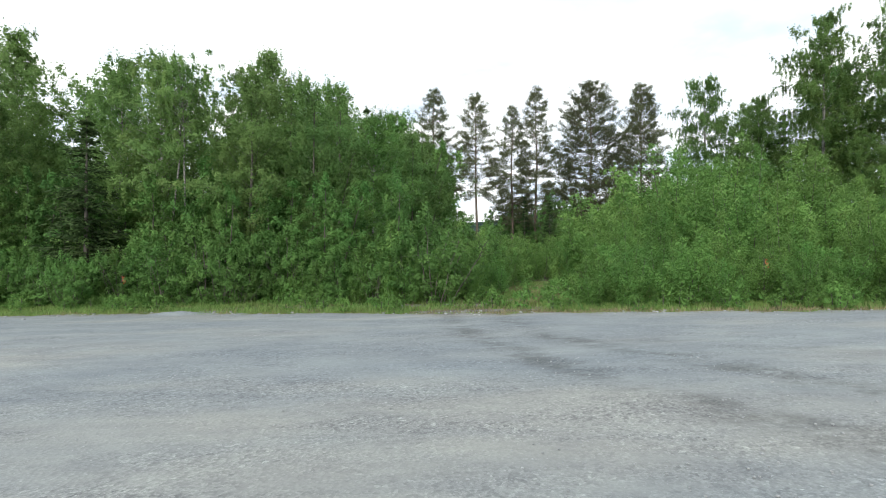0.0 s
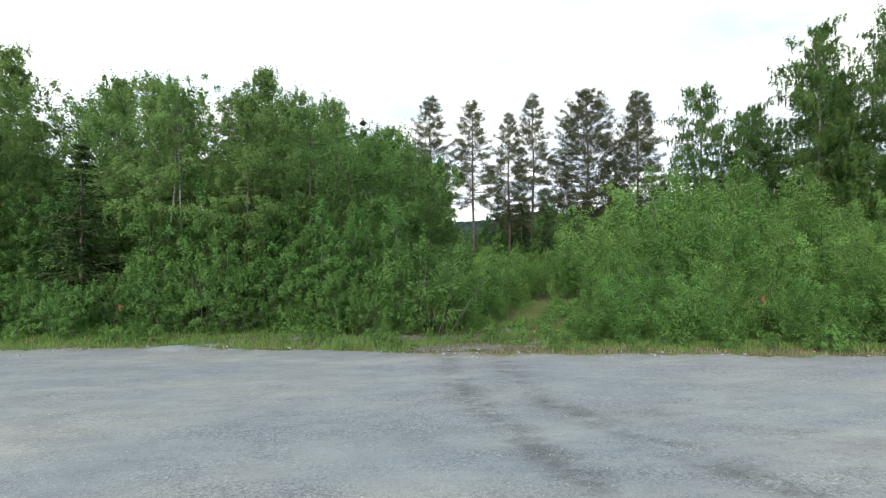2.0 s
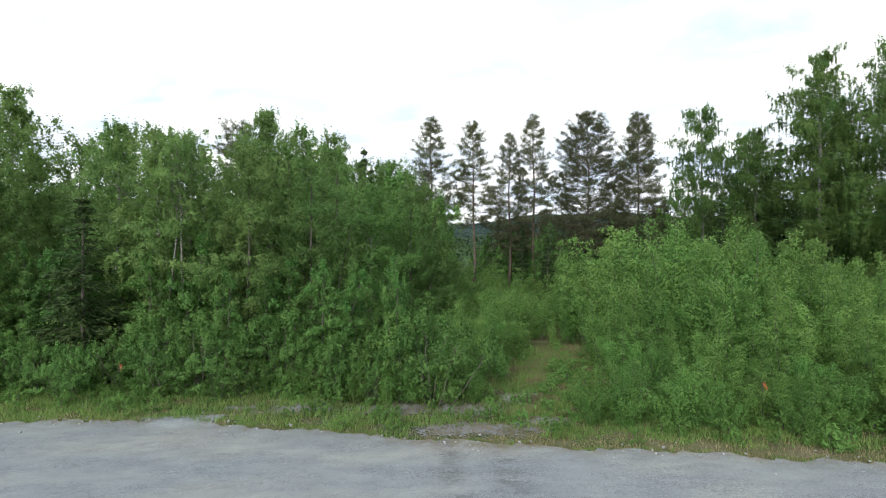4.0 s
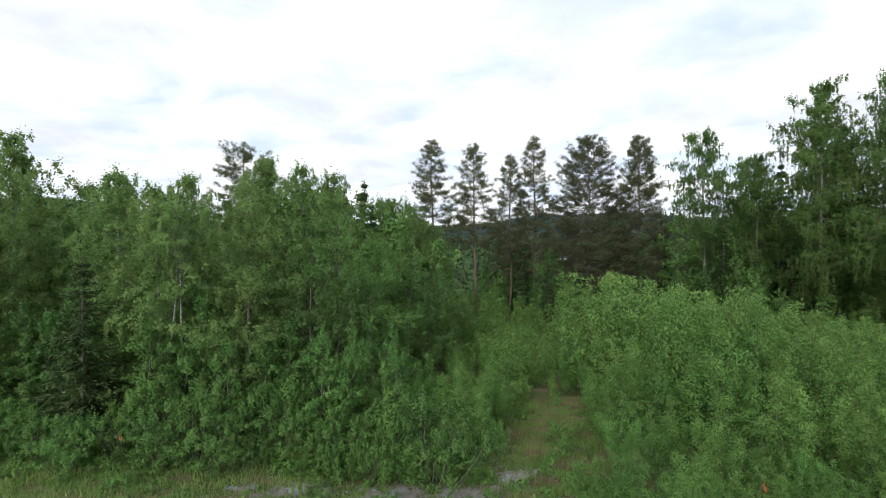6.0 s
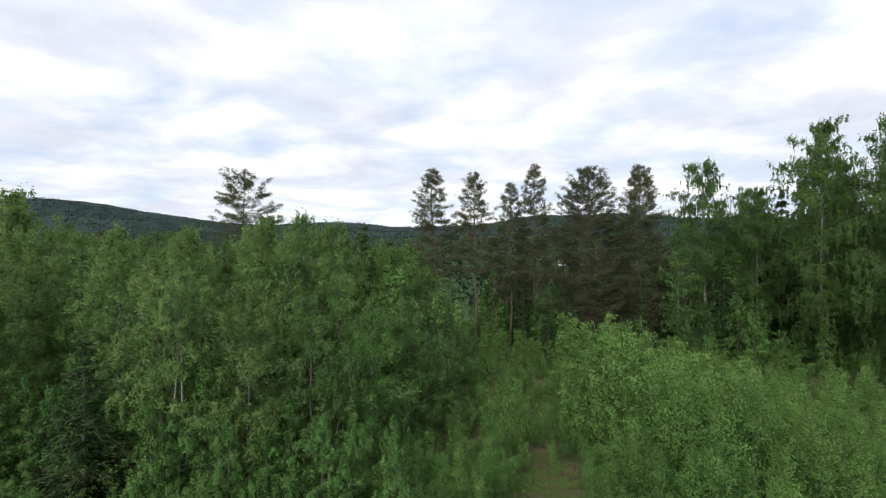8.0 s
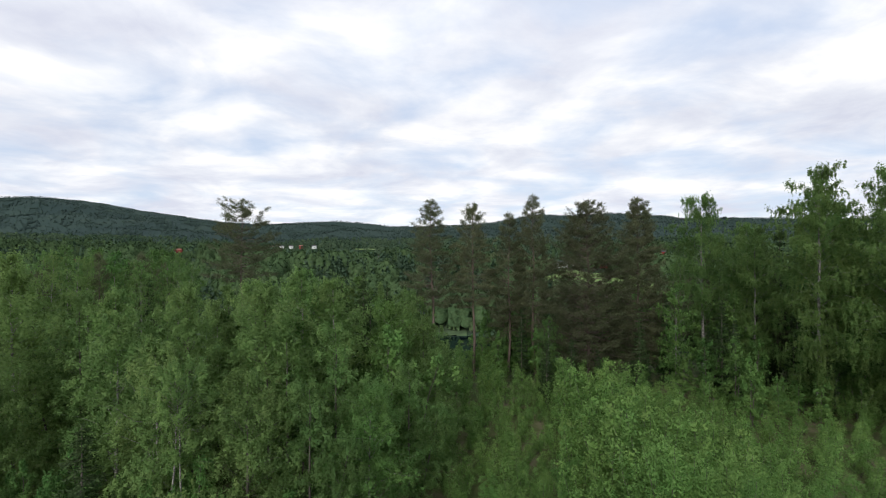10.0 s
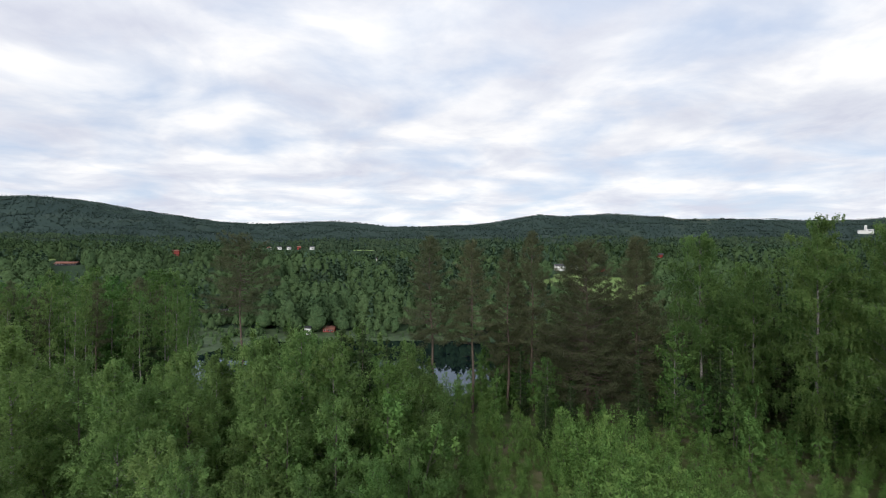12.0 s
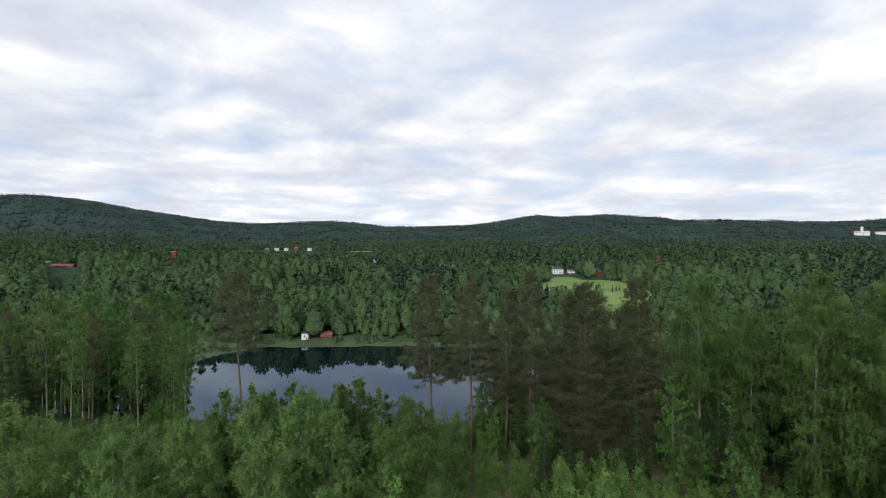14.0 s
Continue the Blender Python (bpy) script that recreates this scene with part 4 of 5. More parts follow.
for i in range(17):
    x = -27 + i * 1.55 + rnd.uniform(-0.5, 0.5)
    y = float(lot_edge(x)) + 6.0 + rnd.uniform(-0.5, 1.6)
    plant("alder", ALDER[rnd.integers(0, 3)], "dark green leafy alder in a grove", "alder", "alder grove", x, y, rnd.uniform(0, 360), rnd.uniform(0.6, 0.95))


# thicket of saplings on the other side of the clearing
def clearing(x, y):
    mid = np.interp(y, [14, 25, 44, 60], [3.0, 5.4, 8.6, 10.0])
    return abs(x - mid) < np.interp(y, [14, 18, 25, 28, 30, 60], [1.9, 2.3, 2.1, 1.4, 0.0, 0.0])


n = 0
thicket = []
while n < 290:
    y = 14 + 42 * rnd.uniform() ** 1.1
    x = rnd.uniform(-1.0, 46)
    off = y - float(lot_edge(x))
    if x > 27 and rnd.uniform() < 0.6:
        continue
    if clearing(x, y) or off < 3.0 or x > 0.95 * y or not free(thicket, x, y, 1.0 + 0.017 * y) or (x < 1 and y < 42):
        continue
    thicket.append((x, y))
    n += 1
    h = np.interp(off, [3, 6, 12, 20, 50], [2.8, 4.0, 6.2, 7.2, 6.2]) * rnd.uniform(0.70, 1.12)
    h *= np.interp(x, [8, 12, 16, 19, 24, 30], [1.0, 1.18, 1.10, 0.80, 0.58, 0.5])
    if x < 12:
        h *= np.interp(x - 0.13 * (y - 20), [1, 6, 10], [0.5, 0.60, 1.0]) * (0.6 if abs(x - np.interp(y, [14, 25, 44, 60], [3.0, 5.4, 8.6, 10.0])) < 1.6 else 1.0)
    # Darker, lower shrubs are added here to give the thicket's shaded hollow.
    if ((x - 10.8) / 1.8) ** 2 + ((y - 23.5) / 2.0) ** 2 < 1:
        plant("shrub", DEEP_BUSH[rnd.integers(0, 2)], "dark green shrub standing in for the thicket's shaded hollow", "shrub", "grove shrubs", x, y, rnd.uniform(0, 360), h * 0.62 / 2.6)
    elif y < 27:
        plant("sapling", SAPLING[rnd.integers(0, 4)], "bright green birch and willow sapling", "sapling", "sapling thicket", x, y, rnd.uniform(0, 360), h / 4.0)
    else:
        rest(BACK_SAPLING[rnd.integers(0, 4)], x, y, rnd.uniform(0, 360), h / 4.0)
for i in range(26):
    x = 4.6 + i * 0.62 + rnd.uniform(-0.3, 0.3)
    y = float(lot_edge(x)) + rnd.uniform(1.7, 3.4)
    if abs(x - 0.63 * y) < 0.8 and y < 15.6:
        y += 1.4
    plant("bush", BUSH[rnd.integers(0, 3)], "low bright green roadside bush", "bush", "roadside bushes", x, y, rnd.uniform(0, 360), rnd.uniform(0.65, 1.3))
for i in range(20):
    x = 4.8 + i * 0.52 + rnd.uniform(-0.3, 0.3)
    y = float(lot_edge(x)) + rnd.uniform(1.9, 3.0)
    if abs(x - 0.63 * y) < 0.7 and y < 15.6:
        continue
    plant("bush", BUSH[rnd.integers(0, 3)], "low bright green roadside bush", "bush", "roadside bushes", x, y, rnd.uniform(0, 360), rnd.uniform(0.45, 0.9))
for i in range(22):
    x, y = rnd.uniform(-5.0, 3.0), rnd.uniform(19.5, 30)
    if clearing(x, y):
        continue
    plant("sapling", SAPLING[rnd.integers(0, 4)], "bright green birch and willow sapling", "sapling", "sapling thicket", x, y, rnd.uniform(0, 360), rnd.uniform(0.45, 0.95))

# lush young growth beside the clearing
for i, (x, y, h) in enumerate([(0.2, 22.0, 3.6), (1.4, 22.9, 3.4), (-0.9, 22.5, 3.4), (0.7, 24.3, 4.2), (2.3, 24.8, 3.6), (-1.9, 21.3, 2.8), (-0.6, 24.6, 4.2), (1.6, 21.4, 2.4), (4.6, 31.5, 3.2), (6.4, 32.2, 3.6), (7.6, 30.6, 3.2), (5.4, 34.0, 4.0), (8.3, 33.5, 4.2), (3.2, 28.5, 3.4), (3.0, 31.0, 3.8), (-1.6, 20.4, 2.6), (-0.7, 20.0, 2.3), (0.3, 20.3, 2.6), (1.0, 20.8, 2.4), (-2.5, 20.5, 2.9), (-3.3, 20.2, 2.4), (-2.0, 19.4, 2.3), (-1.1, 19.1, 2.1), (-0.1, 19.2, 2.7), (0.8, 19.5, 2.5), (0.3, 18.8, 1.8)]):
    plant("sapling", SAPLING[i % 4], "bright green birch and willow sapling", "sapling", "sapling thicket", x, y, rnd.uniform(0, 360), h / 4.0)

n = 0
gapfill = []
while n < 120:
    y = rnd.uniform(30, 78)
    x = rnd.uniform(-0.03, 0.30) * y
    if not free(gapfill, x, y, 1.7):
        continue
    gapfill.append((x, y))
    n += 1
    rest(BACK_SAPLING[rnd.integers(0, 4)], x, y, rnd.uniform(0, 360), rnd.uniform(0.45, 0.95) * np.interp(y, [30, 45, 66], [0.7, 1.1, 1.5]))

# lower growth behind the grove, up to the tall wood
n = 0
behind = []
while n < 40:
    y = rnd.uniform(54, 80)
    x = rnd.uniform(-0.90, -0.12) * y
    if not free(behind, x, y, 2.8):
        continue
    behind.append((x, y))
    n += 1
    room = (26.0 - (0.335 if x > -0.5 * y else 0.30) * y - float(terrain(x, y)))
    h = max(2.5, min(9.5, room)) * rnd.uniform(0.8, 1.0)
    if n % 3 == 0:
        plant("alder", BACK_ALDER[n % 3], "dark green leafy alder in a grove", "alder", "alder grove", x, y, rnd.uniform(0, 360), h / 8.6)
    else:
        plant("birch", BACK_BIRCH[n % 3], "young leafy birch in a dense grove", "birch", "birch grove", x, y, rnd.uniform(0, 360), h / 10.6)

n = 0
while n < 44:
    y = rnd.uniform(70, 100)
    x = -rnd.uniform(0.40, 1.0) * y
    if not free(behind, x, y, 2.4):
        continue
    behind.append((x, y))
    n += 1
    if n % 2:
        plant("alder", BACK_ALDER[n % 3], "dark green leafy alder in a grove", "alder", "alder grove", x, y, rnd.uniform(0, 360), rnd.uniform(0.35, 0.6))
    else:
        rest(BACK_SAPLING[n % 4], x, y, rnd.uniform(0, 360), rnd.uniform(0.25, 0.5))

# dark understorey along the wood's edge
n = 0
edge = []
while n < 56:
    y = rnd.uniform(46, 66)
    x = rnd.uniform(0.20, 0.98) * y
    if not free(edge, x, y, 2.2) or (x < 24 and y < 54):
        continue
    edge.append((x, y))
    n += 1
    if n % 2:
        plant("alder", BACK_ALDER[n % 3], "dark green leafy alder in a grove", "alder", "alder grove", x, y, rnd.uniform(0, 360), rnd.uniform(0.75, 1.35) * (0.55 if x < 26 else 0.75))
    else:
        plant("spruce", SPRUCE[(n // 2) % 2], "dark narrow spruce between birches", "spruce", "spruces", x, y, rnd.uniform(0, 360), rnd.uniform(0.55, 1.15) * (0.55 if x < 26 else 0.8))

for i, (x, y, h) in enumerate([(8.0, 72.0, 9.5), (10.5, 66.0, 10.0), (11.4, 74.0, 11.0), (14.4, 72.0, 10.5), (15.6, 76.0, 11.5), (9.6, 78.0, 10.0)]):
    plant("spruce", SPRUCE[i % 2], "dark narrow spruce between birches", "spruce", "spruces", x, y, rnd.uniform(0, 360), (h - float(terrain(x, y)) - 1) / 12.0)

for i, (x, y, h) in enumerate([(5.8, 71.0, 6.0), (7.4, 66.0, 6.5), (9.4, 71.0, 8.0), (11.8, 70.0, 8.0), (13.5, 66.0, 8.0), (7.0, 77.0, 8.5), (10.2, 75.0, 9.0)]):
    plant("alder", BACK_ALDER[i % 3], "dark green leafy alder in a grove", "alder", "alder grove", x, y, rnd.uniform(0, 360), (h - float(terrain(x, y))) / 8.6)

# the tall wood round the clearing
n = 0
tall = [(-0.8, 67.6), (4.5, 68.5), (9.2, 69.5), (12.8, 69.1), (18.2, 62.6), (25.1, 65.2), (33, 63.9), (37.6, 62.5), (36.4, 48.9), (42, 46), (46, 41), (48, 52), (44, 66)]
while n < 118:
    if n < 80:
        y = rnd.uniform(58, 100)
        x = rnd.uniform(0.13, 1.0) * y
    else:
        y = rnd.uniform(74, 112)
        x = -rnd.uniform(0.50, 1.0) * y
    if not free(tall, x, y, 3.2):
        continue
    tall.append((x, y))
    n += 1
    c = rnd.uniform()
    # the nearest row is lower, the wood rises behind it
    low = np.interp(y, [56, 66, 80, 110], [0.55, 0.78, 0.92, 0.95]) * (1.0 if x > 0 else 1.05)
    if 0 < x < 0.85 * y:
        low = min(low, ((11.0 if x < 0.42 * y else 14.5 if x < 0.58 * y else 18.0) - float(terrain(x, y))) / 22.0)
    if c < (0.34 if x > 0 else 0.20):
        plant("pine", BACK_PINE[rnd.integers(0, 2)], "tall pine with a bare reddish lower trunk", "pine", "tall pines", x, y, rnd.uniform(0, 360), low * rnd.uniform(0.80, 0.98))
    elif c < (0.62 if x > 0 else 0.82):
        plant("birch", (BACK_TALL if x > 0 else POLE_BIRCH)[rnd.integers(0, 2 if x > 0 else 3)], "tall leafy birch in the wood behind the clearing", "birch", "tall birches", x, y, rnd.uniform(0, 360), low * rnd.uniform(0.85, 1.05))
    else:
        plant("spruce", SPRUCE[rnd.integers(0, 2)], "dark narrow spruce between birches", "spruce", "spruces", x, y, rnd.uniform(0, 360), low * rnd.uniform(1.2, 1.7) * (0.75 if x < 0 else 1.0))


# dark wood close behind the tall pines
n = 0
while n < 26:
    y = rnd.uniform(72, 98)
    x = rnd.uniform(0.125, 0.56) * y
    if not free(tall, x, y, 1.9):
        continue
    tall.append((x, y))
    n += 1
    h = np.interp(x / y, [0.12, 0.2, 0.4, 0.56], [9.5, 11.0, 11.5, 13.0]) + rnd.uniform(-2.0, 0.8) - float(terrain(x, y))
    if n % 3 == 0:
        plant("spruce", SPRUCE[n % 2], "dark narrow spruce between birches", "spruce", "spruces", x, y, rnd.uniform(0, 360), h / 12.0)
    elif n % 3 == 1:
        plant("pine", BACK_PINE[1], "young pine in the wood behind the clearing", "pine", "tall pines", x, y, rnd.uniform(0, 360), h / 22.0 * 1.02)
    else:
        plant("alder", BACK_ALDER[n % 3], "dark green leafy alder in a grove", "alder", "alder grove", x, y, rnd.uniform(0, 360), h / 8.4)

# poles and low growth that close the view of the pond's near end
for i, (x, y, sc) in enumerate([(-41.0, 80.0, 0.86), (-44.5, 83.0, 0.9), (-38.8, 79.0, 0.8), (-46.0, 79.0, 0.84), (-43.0, 86.0, 0.9)]):
    plant("birch", POLE_BIRCH[i % 3], "tall leafy birch in the wood behind the clearing", "birch", "tall birches", x, y, rnd.uniform(0, 360), sc)
for i, (x, y) in enumerate([(-40.0, 77.0), (-43.0, 79.5), (-38.0, 76.0), (-45.5, 82.0)]):
    plant("alder", BACK_ALDER[i % 3], "dark green leafy alder in a grove", "alder", "alder grove", x, y, rnd.uniform(0, 360), 0.75)

# the wood that hides the pond's other end
n = 0
while n < 46:
    y = rnd.uniform(84, 128)
    x = -rnd.uniform(0.515, 0.98) * y
    if not free(tall, x, y, 2.6):
        continue
    tall.append((x, y))
    n += 1
    top = np.interp(-x / y, [0.5, 0.62, 0.8, 1.0], [15.0, 16.0, 15.0, 12.0]) + rnd.uniform(-3.5, 1.0)
    h = top - float(terrain(x, y))
    if n % 4 == 0:
        plant("pine", BACK_PINE[n // 4 % 2], "tall pine with a bare reddish lower trunk", "pine", "tall pines", x, y, rnd.uniform(0, 360), h / 22.0)
    elif n % 7 == 0:
        plant("spruce", SPRUCE[n % 2], "dark narrow spruce between birches", "spruce", "spruces", x, y, rnd.uniform(0, 360), h * 0.9 / 12.0)
    else:
        plant("birch", BACK_TALL[n % 2], "tall leafy birch in the wood above the pond", "birch", "tall birches", x, y, rnd.uniform(0, 360), h / 20.0)
for i in range(40):
    y = rnd.uniform(86, 124)
    x = -rnd.uniform(0.50, 1.0) * y
    plant("alder", BACK_ALDER[i % 3], "dark green leafy alder in a grove", "alder", "alder grove", x, y, rnd.uniform(0, 360), rnd.uniform(0.5, 1.0))

# single trees on the far bank
for x, y, h in [(-121.0, 413.0, 15.0), (-126.0, 418.0, 12.0), (-63.0, 407.0, 10.0), (-58.0, 412.0, 8.0), (-146.0, 412.0, 12.0), (-160.0, 408.0, 10.0)]:
    plant("birch", BACK_BIRCH[int(h) % 3], "leafy tree on the pond's far bank", "birch", "bank trees", x, y, rnd.uniform(0, 360), h / 10.5, 1.0)

# low growth on the brow of the slope above the pond
n = 0
while n < 70:
    y = rnd.uniform(58, 100)
    x = rnd.uniform(-0.52, 0.09) * y
    if not free(tall, x, y, 2.2):
        continue
    n += 1
    room = 26.0 - 0.335 * y - float(terrain(x, y))
    h = min(8.5, room) * rnd.uniform(0.7, 1.0)
    if h < 1.5:
        continue
    rest(BACK_SAPLING[rnd.integers(0, 4)], x, y, rnd.uniform(0, 360), h / 4.0)


gr = np.random.default_rng(63)
for i in range(24):
    y = gr.uniform(76, 104)
    rest(BACK_SAPLING[i % 4], -gr.uniform(0.50, 1.0) * y, y, gr.uniform(0, 360), gr.uniform(0.6, 1.15))
joined_growth("young_growth", "dense bright green young birch and willow growth")


# ---- far woods ----
ICO = bmesh.new()
bmesh.ops.create_icosphere(ICO, subdivisions=1, radius=1.0)
ICO_V = np.array([v.co[:] for v in ICO.verts])
ICO_F = np.array([[v.index for v in f.verts] for f in ICO.faces])
ICO.free()


def far_crown(rng, conifer, clumps, lumps):
    """A crown of unit height: leafy lumps with loose sprays round them, and the way each piece faces."""
    z = rng.uniform(0.10, 1, clumps) ** (1.4 if conifer else 0.75)
    rad = (1.02 - z) * 0.24 if conifer else 0.36 * np.sqrt(np.clip(1 - (2.0 * z - 1.0) ** 2, 0.05, 1)) ** 0.9
    a = rng.uniform(0, 2 * np.pi, clumps)
    c = np.c_[np.cos(a) * rad, np.sin(a) * rad, z]
    v = leaves(c, rng, (0.26 if not conifer else 0.19) * (0.62 if lumps else 1.0) * (26 / max(clumps, 40 if lumps else 1)) ** 0.45, 1.0, 0.1, c * [2.0, 2.0, 0.0])
    out = np.c_[c[:, :2] * 2.0, (z - 0.35) * 1.6] if not conifer else np.c_[c[:, :2] * 4, 0 * z + 0.5]
    out = unit(out) + rng.normal(size=(clumps, 3)) * 0.15
    vs, os = [v], [np.repeat(out, 3, 0)]
    for k in range(lumps):
        w = (k + 0.5) / lumps
        b = k * 2.4 + rng.normal() * 0.4
        size = (0.235 if lumps > 1 else 0.36) * (1.10 - 0.35 * w) * rng.uniform(0.85, 1.2)
        aside = 0.17 * (1.05 - w) * rng.uniform(0.6, 1.2) if lumps > 1 else 0.0
        at = np.array([np.cos(b) * aside, np.sin(b) * aside, 0.28 + 0.52 * w])
        p = ICO_V * (1 + rng.normal(size=(len(ICO_V), 1)) * 0.14) * size * np.array([1, 1, 1.05 if lumps > 1 else 1.3]) + at
        p3 = p[ICO_F].reshape(-1, 3)
        vs.append(p3)
        os.append(unit(p3 - at) + np.array([0, 0, 1.4 if lumps < 4 else 1.0]) + 0.7 * unit(np.c_[p3[:, :2] * 2.2, (p3[:, 2] - 0.3) * 1.6]))
    return np.concatenate(vs), np.concatenate(os)


def stands(x, y):
    """Stands of differing age and kind, from about -1 to 1."""
    return 0.7 * np.sin(x * 0.021 + 1.7 * np.sin(y * 0.013)) * np.sin(y * 0.037 + 1.3 * np.sin(x * 0.017)) + 0.35 * np.sin(x * 0.05 + y * 0.031)


def woods(name, xs, ys, hs, conifer, clumps, mat, label, seed, lumps=0):
    rng = np.random.default_rng(seed)
    kinds = [far_crown(rng, conifer, clumps, lumps) for _ in range(10)]
    out, ways, tones = [], [], []
    z = terrain(xs, ys)
    pick = rng.integers(0, 10, len(xs))
    wide = rng.uniform(0.85, 1.25, len(xs)) * (1.0 if conifer else 1.6 if lumps == 1 else 1.05 if lumps < 4 else 0.82)
    turn = rng.uniform(0, 2 * np.pi, len(xs))
    tone = np.clip(0.45 + 0.28 * stands(xs + 90, ys - 40) + 0.17 * rng.normal(size=len(xs)), 0.02, 0.98)
    # one stand of fresh bright green
    tone = np.where(((xs - 61) / 42) ** 2 + ((ys - 900) / 34) ** 2 < 1, np.clip(tone + 0.45, 0, 1), tone)
    for k in range(10):
        s = pick == k
        if not s.any():
            continue
        t, face = kinds[k]
        ca, sa = np.cos(turn[s])[:, None], np.sin(turn[s])[:, None]
        h = hs[s][:, None]
        w = h * wide[s][:, None]
        X = xs[s][:, None] + w * (t[None, :, 0] * ca - t[None, :, 1] * sa)
        Y = ys[s][:, None] + w * (t[None, :, 0] * sa + t[None, :, 1] * ca)
        Z = z[s][:, None] + h * t[None, :, 2]
        out.append(np.stack([X, Y, Z], -1).reshape(-1, 3))
        fx = face[None, :, 0] * ca - face[None, :, 1] * sa
        fy = face[None, :, 0] * sa + face[None, :, 1] * ca
        ways.append(np.stack([fx, fy, np.broadcast_to(face[None, :, 2], fx.shape)], -1).reshape(-1, 3))
        tones.append(np.repeat(tone[s], len(t)))
    ob = new(name, foliage(name, np.concatenate(out), mat, np.concatenate(ways), 0.9, np.concatenate(tones)))
    tagged(ob, label, "woods", kind="stuff")


FIELDS = [(170, 556, 62, 96), (-330, 640, 30, 7), (-290, 905, 40, 10), (-150, 1120, 40, 16), (-560, 690, 50, 18)]
HOMES = [(-92.0, 428, 12), (-107.5, 419, 9), (170, 693, 34), (214, 672, 12), (-478, 931, 18), (-473, 653, 36), (-412, 1132, 22), (-363, 1161, 16), (-317, 1156, 14), (-287, 1155, 14), (-122, 991, 14), (-848, 1269, 14), (-828, 1282, 14), (-262, 424, 12), (-245, 426, 12), (367, 843, 16), (1610, 1916, 26), (-385, 1158, 14), (-340, 1158, 14), (-745, 1270, 14), (118, 520, 9), (-199, 475, 9), (1701, 1916, 60)]


def meadow(x, y):
    hit = np.zeros(np.shape(x), bool)
    for cx, cy, rx, ry in FIELDS:
        e = ((x - cx) / rx) ** 2 + ((y - cy) / ry) ** 2
        hit |= e + 0.15 * np.sin(x * 0.11) + 0.12 * np.sin(y * 0.13 + 1) < 1
    return hit


def felled(x, y):
    """A clear-cut strip on the far hillside."""
    return ((x - 1230 - 0.25 * (y - 2400)) / 150) ** 2 + ((y - 2400) / 120) ** 2 + 0.2 * np.sin(x * 0.05) < 1


def bare(x, y):
    e = np.abs((x + 36) / 120.0) ** 4 + np.abs((y - 293) / 100.0) ** 4
    strip = (y > 392) & (y < 424 + 5 * np.sin(x * 0.07)) & (x > -300) & (x < 10)
    strip |= (y > 330) & (y < 424) & (x > -260) & (x < -150)
    hit = (e < 1.3) | meadow(x, y) | strip
    hit |= felled(x, y)
    for hx_, hy_, w in HOMES:
        # open ground round each house, and before it
        along = hy_ - y
        across = np.abs(x - hx_ * y / hy_)
        hit |= (along > -8) & (along < (40 if hy_ < 450 else 14)) & (across < w * (0.40 if hy_ > 500 else 0.7))
    return hit


def scatter(n, r0, r1, seed, wide=0.97):
    rng = np.random.default_rng(seed)
    y = np.sqrt(rng.uniform(r0 * r0, r1 * r1, n))
    x = y * rng.uniform(-wide, wide, n)
    s = ~bare(x, y)
    return x[s], y[s], rng


for r0, r1, n, h0, h1, clumps, seed, lumps in [(105, 420, 900, 9, 15, 80, 1, 7), (405, 650, 3300, 14, 22, 70, 2, 6), (650, 1000, 5000, 13, 20, 30, 5, 4), (1000, 1700, 10500, 8, 14, 14, 3, 3), (1700, 2850, 19000, 5, 8, 5, 4, 1)]:
    x, y, rng = scatter(n, r0, r1, seed)
    if r0 < 300:
        s = terrain(x, y) > WATER_Z + 1
        x, y = x[s], y[s]
    con = (rng.uniform(size=len(x)) + 0.55 * wave(x, y, 0.012)) < (0.16 if r0 < 900 else 0.34)
    h = rng.uniform(h0, h1, len(x))
    # stands of differing age: tall groups, young growth between
    h *= np.where(con, 1.0, np.where(stands(x, y) > -0.18, np.clip(1.05 + 0.3 * stands(x, y), 1.0, 1.4), 0.55))
    if r0 < 300:
        # low scrub on the brow above the water
        sees = (x > -0.56 * y) & (x < 0.09 * y) & (y < 300)
        h = np.where(sees, np.clip(26.0 - 0.345 * y - terrain(x, y), 0.5, h), h)
    if r0 == 405:
        h = np.where(y < 490, h * 1.12, h)
    if r1 > 2000:
        h *= np.where(y > 2350, 0.6, 1.0)
    for hx_, hy_, w in HOMES:
        # gardens and young growth in front of each house
        along, across = hy_ - y, np.abs(x - hx_ * y / hy_)
        h = np.where((hy_ > 600) & (along > 0) & (along < 190) & (across < w * 0.6), np.minimum(h, np.maximum(1.2, along * 0.036)), h)
    woods("distant_woods", x[~con], y[~con], h[~con], False, clumps, M_FAR_LEAF if r0 < 900 else M_HAZED_LEAF if r0 < 1500 else M_HAZED_HILL, "mixed green broadleaf woods across the valley", seed + 10, lumps)
    woods("distant_woods", x[con], y[con], h[con] * 1.15, True, clumps if r0 > 1500 else max(clumps, 26), M_HAZED_NEEDLE if r0 < 1500 else M_HAZED_HILL, "dark spruce woods across the valley and hills", seed + 20)

br = np.random.default_rng(77)
bx = np.r_[br.uniform(-290, 20, 110), br.uniform(-270, -150, 170)]
by = np.r_[br.uniform(404, 424, 110), br.uniform(300, 424, 170)]
bk = terrain(bx, by) > WATER_Z + 0.1
for hx_, hy_, w in HOMES[:2]:
    bk &= np.abs(bx - hx_) > w * 0.5 + 2
woods("bank_bushes", bx[bk], by[bk], br.uniform(1.5, 7.5, bk.sum()), False, 70, M_FAR_LEAF, "green bushes along the pond's bank", 80, 5)

